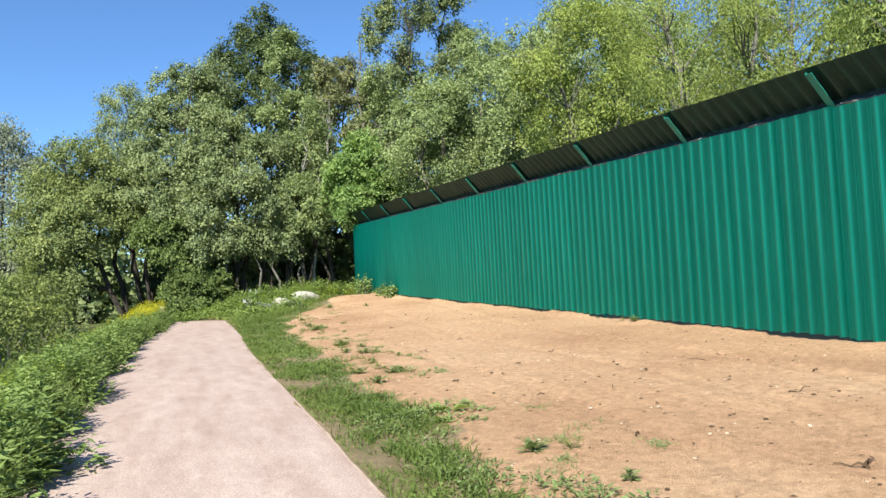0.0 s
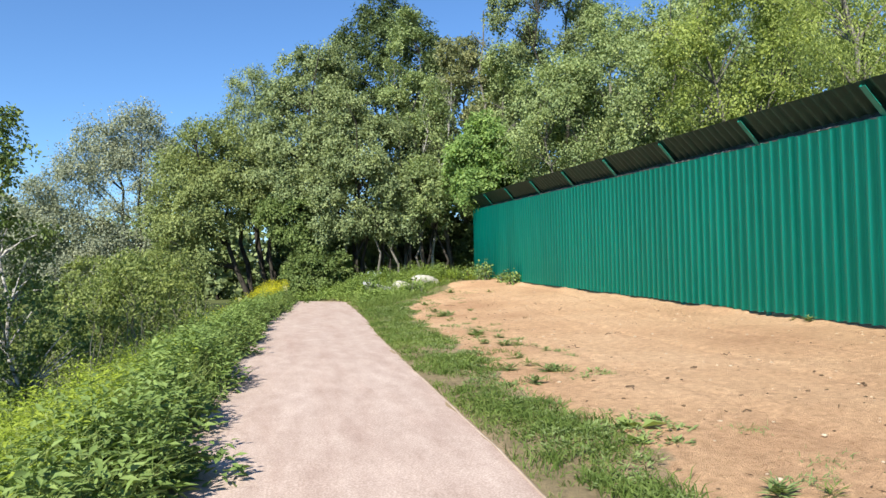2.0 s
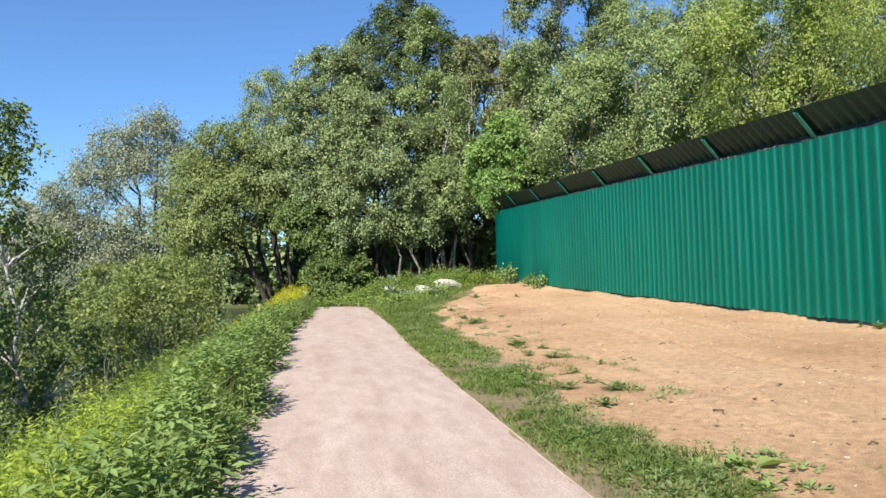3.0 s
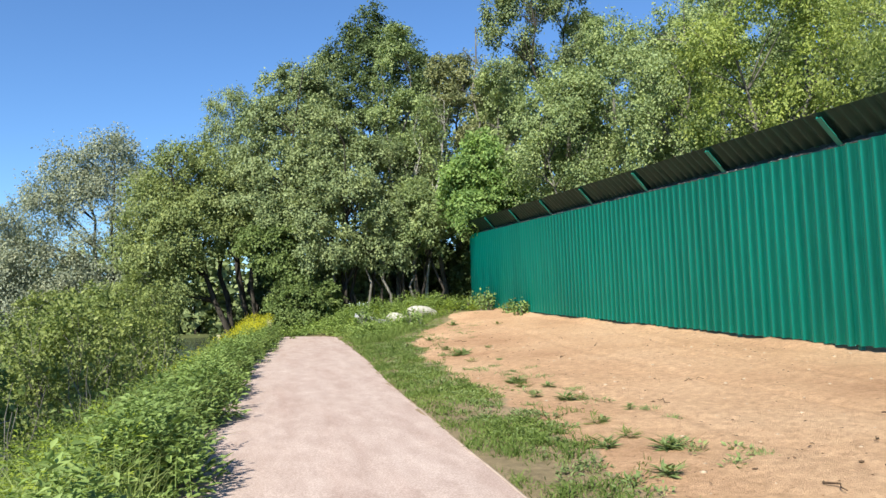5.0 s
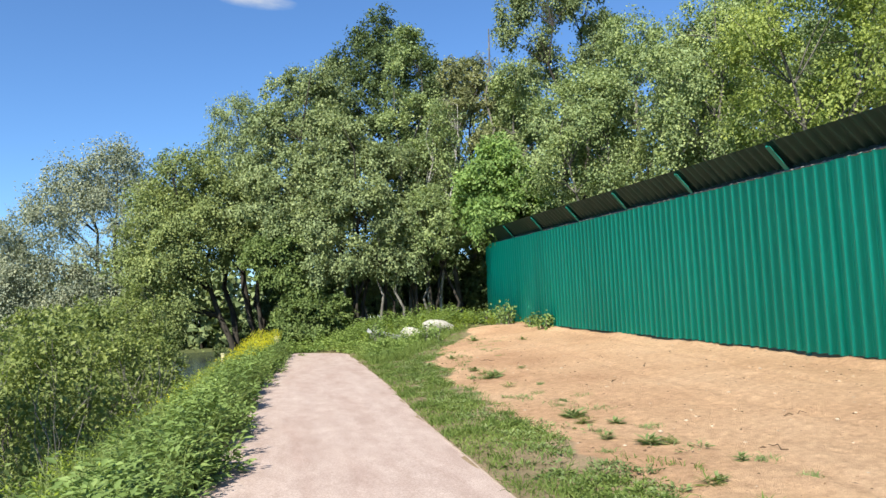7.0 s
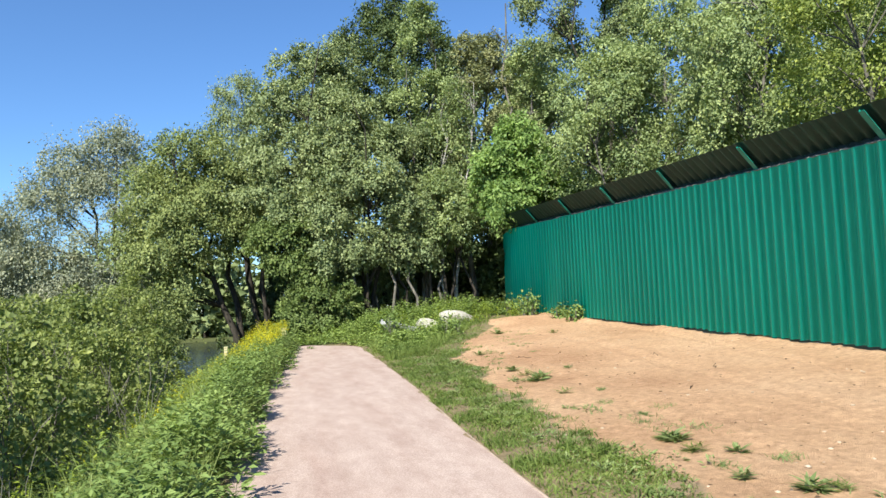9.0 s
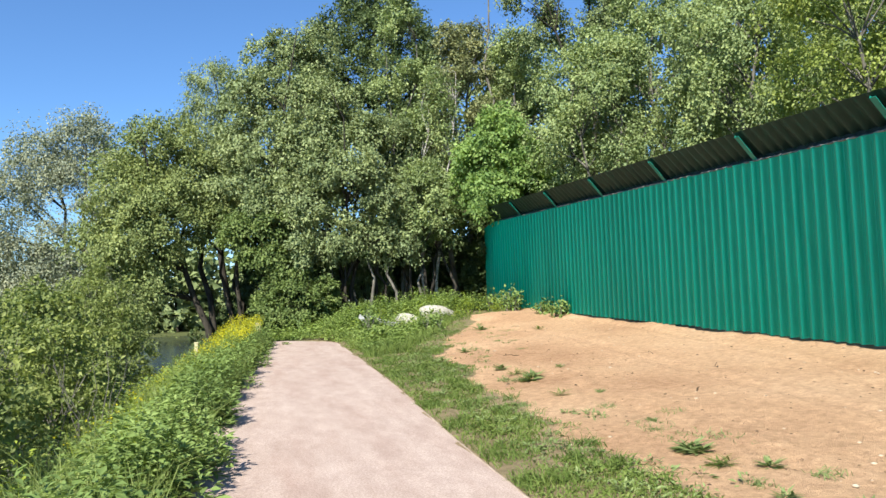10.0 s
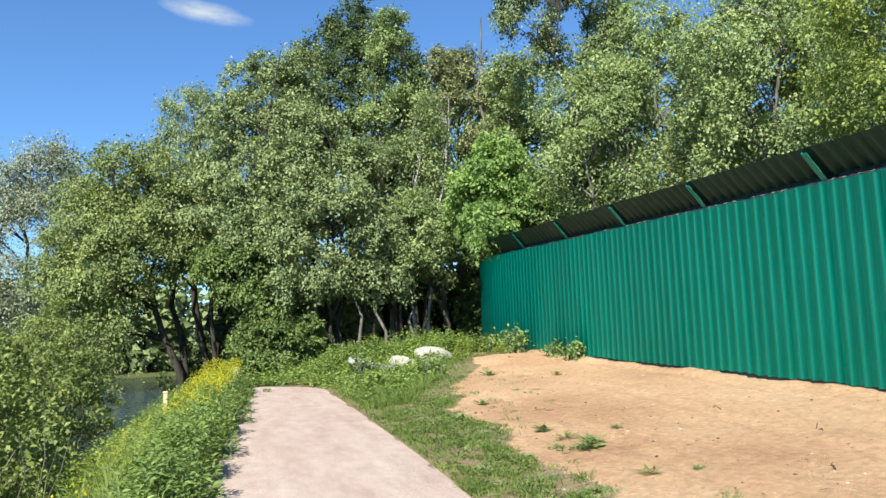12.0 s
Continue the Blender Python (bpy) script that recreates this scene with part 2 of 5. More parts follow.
def leaves(at, way, face, length, width, fold=0.25):
    """Folded leaf blades of two triangles: arrays of places, directions and normals."""
    n = len(at)
    way = unit(way)
    side = unit(np.cross(way, face))
    up = np.cross(side, way)
    length = np.broadcast_to(np.asarray(length, float).reshape(-1, 1), (n, 1))
    width = np.broadcast_to(np.asarray(width, float).reshape(-1, 1), (n, 1))
    mid = at + way * length * 0.45
    lift = up * width * fold
    v = np.stack([at, mid + side * width * 0.5 + lift, at + way * length, mid - side * width * 0.5 + lift], 1).reshape(-1, 3)
    i = np.arange(n)[:, None] * 4
    f = np.concatenate([i + [[0, 1, 2]], i + [[0, 2, 3]]], 1).reshape(-1, 3)
    return v, f


def blades(at, way, length, width, droop):
    """Grass blades of three triangles that bend outwards."""
    n = len(at)
    length, width, droop = [np.broadcast_to(np.asarray(a, float).reshape(-1, 1), (n, 1)) for a in (length, width, droop)]
    way = unit(way)
    flat = unit(np.cross(way, RNG.normal(size=(n, 3))))
    out = unit(way * [[1, 1, 0]] + 1e-4)
    mid = at + way * length * 0.55
    tip = at + way * length * 0.95 + (out * 0.7 - np.array([[0, 0, 1]]) * 0.55) * length * droop
    v = np.stack([at - flat * width * 0.5, at + flat * width * 0.5, mid + flat * width * 0.4, mid - flat * width * 0.4, tip], 1).reshape(-1, 3)
    i = np.arange(n)[:, None] * 5
    f = np.concatenate([i + [[0, 1, 2]], i + [[0, 2, 3]], i + [[3, 2, 4]]], 1).reshape(-1, 3)
    return v, f


def joined(pieces):
    vs, fs, base = [], [], 0
    for v, f in pieces:
        vs.append(v)
        fs.append(f + base)
        base += len(v)
    return np.concatenate(vs), np.concatenate(fs)


def tube(points, radii, sides=7):
    """A tapered round limb along points, as triangles."""
    p = np.asarray(points, float)
    t = unit(np.gradient(p, axis=0))
    ref = np.array([0.13, 0.97, 0.2])
    a = unit(np.cross(t, ref))
    b = np.cross(t, a)
    ang = np.arange(sides) * 2 * np.pi / sides
    r = np.asarray(radii, float)[:, None, None]
    ring = p[:, None] + r * (a[:, None] * np.cos(ang)[None, :, None] + b[:, None] * np.sin(ang)[None, :, None])
    v = ring.reshape(-1, 3)
    f = []
    for i in range(len(p) - 1):
        for j in range(sides):
            k = (j + 1) % sides
            o = i * sides
            f += [(o + j, o + k, o + sides + k), (o + j, o + sides + k, o + sides + j)]
    return v, np.array(f)


def smooth(a, b, x):
    s = np.clip((np.asarray(x, float) - a) / (b - a), 0, 1)
    return s * s * (3 - 2 * s)


def wave(x, y, seed=0.0):
    """A cheap uneven surface between about -1 and 1."""
    return (np.sin(x * 1.3 + y * 0.7 + seed) + np.sin(x * 0.6 - y * 1.1 + 2.1 * seed) + 0.6 * np.sin(x * 2.9 + y * 2.3 + seed * 3)
            + 0.4 * np.sin(5.3 * x - 4.1 * y + seed)) / 3.0


# ---- lie of the land ----
WATER_Z = -1.6
FENCE_X = 9.26
STATIONS = [-60, 4, 10, 15, 20, 27, 34, 60]


def path_left(y):
    return np.interp(y, STATIONS, [-1.35, -1.32, -1.33, -1.22, -1.05, -0.65, -0.25, 0.3])


def path_right(y):
    return np.interp(y, STATIONS, [0.9, 0.97, 1.10, 1.30, 1.62, 1.92, 2.15, 2.6])


def path_z(y):
    return np.interp(y, [-60, -2, 5, 10, 34, 38, 50, 80], [-1.2, -0.06, 0.20, 0.27, 0.28, 0.25, 0.1, 0.3])


def fence_bottom(y):
    return 0.335 + 0.0312 * (np.asarray(y, float) - 6.2)


def shore_x(y):
    return np.interp(y, [-60, 36, 42, 47, 51, 92, 100], [-5.0, -4.7, -4.6, -4.4, -1.5, -1.0, -300])


def land_z(x, y):
    x, y = np.asarray(x, float), np.asarray(y, float)
    pz, left, right = path_z(y), path_left(y), path_right(y)
    z = pz + 0.0 * x
    s = np.clip((x - right) / (FENCE_X - right), 0, 1)
    rise = fence_bottom(y) - 0.09 - pz
    z = z + np.where(x > right, rise * s ** 0.85, 0) * smooth(60, 45, y)
    z = z + np.where(x > right, 0.03 * wave(x * 0.8, y * 0.8) * smooth(0, 0.6, x - right) * smooth(9.3, 8.6, x), 0)
    z = z + 0.22 * np.exp(-((x - 7.4) / 1.5) ** 2 - ((y - 32.5) / 1.6) ** 2)
    z = z + 0.55 * smooth(0.2, 3.6, x) * smooth(34.5, 37.5, y) * smooth(9.2, 6.5, x)
    shelf = np.interp(y, [31, 35, 38, 42], [0.75, 1.8, 1.8, 0.6])
    z = z + np.where(x > 8.5, 0.085 * smooth(8.75, 9.1, x) * np.clip(0.45 + 0.9 * wave(x * 2, y * 1.9, 1.5), 0, 1) * smooth(9.6, 9.2, x), 0)
    d = left - shelf - x
    span = np.maximum(left - shelf - shore_x(y), 0.5)
    u = np.clip(d / span, 0, 1.5)
    z = z - np.where(d > 0, (pz - WATER_Z + 0.1) * u ** 1.15, 0)
    z = z + np.where(d > 0, 0.06 * wave(x, y, 2.0), 0)
    spit = np.exp(-((x + 14) / 7.0) ** 4 - ((y - 69) / 5.0) ** 4)
    z = np.maximum(z, WATER_Z - 1.0 + 0.95 * spit)
    z = np.where((y > 93) & (x < -1), np.minimum(z, WATER_Z + 0.25), z)
    return z


def turf_at(x, y):
    """1 where plants cover the soil, 0 on bare sand."""
    right = path_right(y)
    edge = right + np.interp(y, [-20, 1, 4, 6, 9, 12, 17, 24, 28, 31, 33.5, 35], [0.55, 0.6, 1.0, 0.85, 0.95, 1.1, 1.1, 1.6, 2.7, 4.1, 4.9, 12]) + 0.25 * wave(x * 1.7, y * 1.5, 4)
    return np.where((x < right) | (y > 44) | (x > 9.8), 1.0, smooth(0.25, -0.25, x - edge))


def build_ground():
    xs = np.concatenate([[-900, -400, -200, -120, -80, -50, -30], np.arange(-20, -6, 1.0), np.arange(-6, -2, 0.3), np.arange(-2, 9.6, 0.13),
                         np.arange(9.6, 30, 1.2), [34, 42, 55, 80, 120, 200, 400, 900]])
    ys = np.concatenate([[-900, -400, -200, -100, -60, -35, -20, -12], np.arange(-8, 0, 0.5), np.arange(0, 42, 0.15), np.arange(42, 80, 1.2),
                         np.arange(80, 140, 4.0), [160, 200, 300, 500, 900]])
    gx, gy = np.meshgrid(xs, ys)
    z = land_z(gx, gy)
    inner = ((gx > path_left(gy) + 0.05) & (gx < path_right(gy) - 0.05) & (gy < 34)) | ((gx < 2.2) & (gx > -4) & (gy >= 34) & (gy < 38))
    z = np.where(inner, z - 0.05, z)
    for x0, bend in ((3.25, 0.05), (5.0, 0.07), (6.6, 0.09)):
        line = x0 + bend * (gy - 3.5) + 0.25 * np.sin(gy * 0.33)
        z = z - 0.022 * np.exp(-((gx - line) / 0.13) ** 2) * (gy < 30) + 0.014 * np.exp(-((np.abs(gx - line) - 0.24) / 0.09) ** 2) * (gy < 30)
    near = (gx > path_right(gy) + 0.2) & (gx < 9.2) & (gy > 0) & (gy < 42)
    z = z + near * (RNG.normal(size=gx.shape) * 0.0045 + 0.012 * wave(gx * 3.1, gy * 3.7, 8.0))
    v = np.stack([gx, gy, z], -1).reshape(-1, 3)
    w, h = len(xs), len(ys)
    i = (np.arange(h - 1)[:, None] * w + np.arange(w - 1)[None]).reshape(-1, 1)
    me = mesh_of("ground", v, np.concatenate([i, i + 1, i + w + 1, i + w], 1), M_SAND, True)
    at = me.attributes.new("turf", "FLOAT", "POINT")
    at.data.foreach_set("value", turf_at(gx, gy).ravel().astype(np.float32))
    at = me.attributes.new("green", "FLOAT", "POINT")
    green = np.maximum.reduce([smooth(34.5, 37, gy), smooth(-0.7, -1.6, gx - path_left(gy)), smooth(9.8, 11, gx), 0.5 * smooth(13, 22, gy), 0.35 * smooth(1.1, 0.3, gx - path_right(gy)) * (gx > path_right(gy))])
    at.data.foreach_set("value", green.ravel().astype(np.float32))
    return tagged(new("ground", me), "bare orange sandy soil with grassy edges by the path", "ground", kind="structure")


def path_line(u):
    """The centre and half width of the path u metres along it; it bends off to the water side at its far end."""
    if u < 33:
        a, b = path_left(u), path_right(u)
        return np.array([(a + b) / 2, u]), np.array([1.0, 0.0]), (b - a) / 2
    ang = min((u - 33) / 4.2, 1.15)
    c, r = np.array([0.95 - 4.2, 33.0]), 4.2
    p = c + r * np.array([math.cos(ang), math.sin(ang)])
    p = p + max(0, u - 33 - 4.2 * 1.15) * np.array([-math.sin(ang), math.cos(ang)])
    return p, np.array([math.cos(ang), math.sin(ang)]), 1.2


def build_path():
    us = np.concatenate([np.arange(-60, -4, 4.0), np.arange(-4, 36.6, 0.2)])
    n, v = 17, []
    for u in us:
        p, side, half = path_line(u)
        for k in np.linspace(-1, 1, n):
            wob = (0.04 * wave(u * 2.2, 1.7) + 0.03 * wave(u * 6, 3.1)) * (abs(k) == 1) * (k < 0)
            q = p + side * (half * k + wob)
            crown = 0.012 * (1 - k * k) + 0.004 * wave(q[0] * 3, q[1] * 2.2)
            v.append((q[0], q[1], path_z(q[1]) + crown - 0.012 * (k == -1)))
    h = len(us)
    i = (np.arange(h - 1)[:, None] * n + np.arange(n - 1)[None]).reshape(-1, 1)
    me = mesh_of("path", v, np.concatenate([i, i + 1, i + n + 1, i + n], 1), M_PATH, True)
    tagged(new("path", me), "pinkish grey path of compacted stone screenings", "path", kind="structure")
    v, f = [], []
    us = np.arange(-6, 35, 0.25)
    for u in us:
        p, side, half = path_line(u)
        for o, z in ((0.0, -0.05), (0.0, 0.003), (0.018, 0.004), (0.018, -0.05)):
            q = p + side * (half + o + 0.008 * wave(u * 3, 0.4))
            v.append((q[0], q[1], path_z(q[1]) + z + 0.002 * wave(u * 2, 5)))
    for i in range(len(us) - 1):
        for j in range(3):
            f.append((4 * i + j, 4 * i + j + 1, 4 * i + j + 5, 4 * i + j + 4))
    tagged(new("path_edging", mesh_of("path_edging", v, f, M_KERB)), "thin pale edging strip along the path", "edging", kind="structure")


def build_water():
    m, nt, b = material("pond_water", 0.06, 0.0, 0.5)
    b.inputs["Base Color"].default_value = (0.02, 0.028, 0.02, 1)
    b.inputs["IOR"].default_value = 1.33
    v = coords(nt)
    bump(nt, b, noise_tex(nt, v, 1.1, 5.0), 0.9, 0.35)
    bm = bmesh.new()
    bmesh.ops.create_grid(bm, x_segments=8, y_segments=8, size=1, matrix=Matrix.Translation((-200, 60, WATER_Z)) @ Matrix.Diagonal((205, 130, 1, 1)))
    me = bpy.data.meshes.new("water")
    bm.to_mesh(me)
    bm.free()
    me.materials.append(m)
    tagged(new("water", me), "calm dark pond reflecting the blue sky", "water", kind="structure")


build_ground()
build_path()
build_water()

# ---- the fence ----
BAY, RIBS, SLOPE, HEIGHT = 3.4, 12, 0.0312, 3.49
PITCH = BAY / RIBS
FENCE_Y0, FENCE_Y1 = 6.75 - 4 * BAY, 37.35


def rib_profile(count):
    """Across one sheet: along the fence and outwards, with narrow flat ribs and stiffened valleys."""
    one = ((0.0, 0.0), (0.052, 0.068), (0.104, 0.068), (0.132, 0.0), (0.178, 0.0), (0.188, -0.008), (0.200, 0.0), (0.225, 0.0), (0.235, -0.008), (0.247, 0.0))
    return [(k * PITCH + a, b) for k in range(count) for a, b in one] + [(count * PITCH, 0.0)]


def sheet_mesh(name, count, rows, thick, mat, deep=1.0):
    """A ribbed sheet; rows are (outward, up) places from its bottom edge to its top edge, and it shears with the slope."""
    pr = rib_profile(count)
    v, f = [], []
    for back in (0.0, thick):
        for o, z in rows:
            v += [(-d * deep - o + back, a, z + SLOPE * a - d * (deep - 1)) for a, d in pr]
    w, h = len(pr), len(rows)
    for layer in range(2):
        for r in range(h - 1):
            for k in range(w - 1):
                i = layer * w * h + r * w + k
                q = (i, i + w, i + w + 1, i + 1)
                f.append(q if layer == 0 else q[::-1])
    for k in range(w - 1):
        for r in (0, h - 1):
            i = r * w + k
            f.append((i, i + 1, i + 1 + w * h, i + w * h))
    me = mesh_of(name, v, f, mat)
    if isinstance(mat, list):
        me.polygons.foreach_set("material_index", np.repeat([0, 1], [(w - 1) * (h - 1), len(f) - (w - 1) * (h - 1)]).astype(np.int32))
    return me


def build_fence():
    fence = tagged(new("fence"), "tall green corrugated steel fence with an outward-leaning visor", "fence")
    panel = sheet_mesh("sheet", 4, [(0, 0), (0, HEIGHT)], 0.006, M_GREEN, 1.14)
    n = int(round((FENCE_Y1 - FENCE_Y0) / (4 * PITCH)))
    for k in range(n):
        y = FENCE_Y0 + k * 4 * PITCH
        ob = child("sheet", panel, fence)
        ob.location = (FENCE_X, y, fence_bottom(y) + 0.012 * math.sin(k * 2.7))
    # the next stretch turns slightly away
    turn = math.radians(-14.0)
    for k in range(4):
        d = k * 4 * PITCH
        ob = child("sheet", panel, fence)
        y = FENCE_Y0 + n * 4 * PITCH
        ob.location = (FENCE_X - math.sin(turn) * d, y + math.cos(turn) * d, fence_bottom(y + d))
        ob.rotation_euler = (0, 0, turn)
    # the outward underside takes the shade-darkened colour, the other faces the plain green
    under = sheet_mesh("visor_sheet", 4, [(-0.06, 0.05), (0.42, 0.54)], 0.012, [M_UNDERSHADE, M_GREEN], 1.35)
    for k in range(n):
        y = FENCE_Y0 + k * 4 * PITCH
        ob = child("visor_sheet", under, fence, "underside of a corrugated visor sheet, its green darkened for shade")
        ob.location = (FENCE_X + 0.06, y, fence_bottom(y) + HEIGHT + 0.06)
    span = FENCE_Y1 - FENCE_Y0
    lean = math.atan(SLOPE)
    # the visor rail is coloured as the dark shaded band below the visor
    for name, x, up, size in (("rail", 0.05, HEIGHT - 0.25, 0.05), ("rail", 0.05, 0.35, 0.05), ("visor_rail", 0.10, HEIGHT + 0.07, 0.09)):
        mid = (FENCE_Y0 + FENCE_Y1) / 2
        bm = box_bm((size, span, size), (FENCE_X + x + (0.02 if x > 0.02 else 0), mid, float(fence_bottom(mid)) + up), 0.004, Matrix.Rotation(lean, 4, "X"))
        part(name, bm, M_FRAME if name == "rail" else M_GAPSHADE, fence)
    for k in range(13):
        y = FENCE_Y0 + k * BAY
        if y > FENCE_Y1:
            break
        z = float(fence_bottom(y)) + HEIGHT
        angle = math.atan2(0.52, 0.46)
        arm = box_bm((0.68, 0.125, 0.012), (FENCE_X - 0.20, y, z + 0.235), 0.003, Matrix.Rotation(angle, 4, "Y"))
        web = box_bm((0.68, 0.008, 0.05), (FENCE_X - 0.185, y + 0.058, z + 0.262), 0.002, Matrix.Rotation(angle, 4, "Y"))
        tmp = bpy.data.meshes.new("tmp")
        web.to_mesh(tmp)
        web.free()
        arm.from_mesh(tmp)
        bpy.data.meshes.remove(tmp)
        part("bracket", arm, M_FRAME, fence, "green painted steel bracket")
        part("post", box_bm((0.08, 0.08, HEIGHT + 0.5), (FENCE_X + 0.12, y, z - HEIGHT / 2 - 0.15), 0.006), M_FRAME, fence)
    # filler squeezed out along the top edge
    v, f = [], []
    ys = np.arange(FENCE_Y0, FENCE_Y1, 0.045)
    for y in ys:
        z = float(fence_bottom(y)) + HEIGHT
        j = RNG.uniform(0, 1, 2)
        back = 0.09 * float(smooth(0.25, -0.35, wave(y * 2.3, y * 1.1, 2.0)))
        for o, u in ((0.0, -0.01), (-0.035 - 0.03 * j[0], -0.012 * j[1]), (-0.035 - 0.03 * j[1], 0.012), (-0.02, 0.01 + 0.03 * j[0]), (0.03, 0.02)):
            v.append((FENCE_X + o + back, y, z + u))
    for i in range(len(ys) - 1):
        for k in range(4):
            f.append((5 * i + k, 5 * i + k + 1, 5 * i + k + 6, 5 * i + k + 5))
    child("foam_strip", mesh_of("foam_strip", v, f, M_FOAM), fence, "crumbly beige filler along the top edge")


build_fence()


# ---- trees ----
def limb_path(a, b, sag, bends=6, wob=0.12):
    a, b = np.asarray(a, float), np.asarray(b, float)
    t = np.linspace(0, 1, bends)[:, None]
    p = a + (b - a) * t
    p[:, 2] += sag * np.sin(t[:, 0] * np.pi) * np.linalg.norm(b - a)
    p[1:-1] += RNG.normal(size=(bends - 2, 3)) * wob * np.linalg.norm(b - a) / bends
    return p


def outline(kind, s):
    """The crown's half width, from its foot (0) to its top (1), as a share of its greatest."""
    if kind == "cone":
        return np.minimum(1, s * 6 + 0.35) * np.clip(1.01 - s, 0, 1) ** 0.52
    if kind == "column":
        return np.minimum(1, s * 4 + 0.3) * np.clip(1.0 - s ** 3, 0, 1) ** 0.7
    if kind == "shrub":
        return np.minimum(1, s * 2 + 0.65) * np.clip(1.0 - s ** 2.2, 0, 1) ** 0.6
    return np.clip(1 - (1.9 * s - 0.85) ** 2, 0.02, 1) ** 0.55


def crown_lobes(kind, radius, foot, h, lean):
    """Rounded masses of a crown, spread over its outline: rows of x, y, z, radius."""
    n = {"cone": 20, "column": 13}.get(kind, 12)
    rows = []
    turn = RNG.uniform(0, 6.28)
    for k in range(n):
        s = (k + 0.5) / n
        size = radius * RNG.uniform(0.34, 0.5) * (0.72 if kind == "cone" else 1.0)
        reach = max(0.0, float(outline(kind, s)) * radius - size * 0.75) * RNG.uniform(0.75, 1.1)
        a = turn + 2.4 * k
        z = foot + size * 0.7 + s * max(0.5, h - foot - 1.55 * size)
        b = (z / h) ** 1.3
        rows.append((reach * math.cos(a) + lean[0] * b, reach * math.sin(a) + lean[1] * b, z, size))
    return np.array(rows)


def lobe_clumps(lobes, clumps):
    """Places on the outer sides of the lobes, with the way each one looks."""
    share = lobes[:, 3] ** 2 / (lobes[:, 3] ** 2).sum()
    mid = lobes[:, :3].mean(0)
    spots, ways = [], []
    for row, k in zip(lobes, np.maximum(6, (share * clumps).astype(int))):
        d = unit(RNG.normal(size=(k * 3, 3)))
        out = unit(row[:3] - mid + 1e-3)
        d = d[(d @ out) * 0.7 + d[:, 2] * 0.45 > -0.45][:k]
        bulge = 1 + 0.14 * np.sin(d[:, 0] * 5 + row[0]) * np.sin(d[:, 2] * 6 + row[2])
        spots.append(row[:3] + d * [[1.0, 1.0, 0.9]] * (row[3] * bulge * RNG.uniform(0.25, 1.02, len(d)) ** 0.65)[:, None])
        ways.append(d)
    return np.concatenate(spots), np.concatenate(ways)


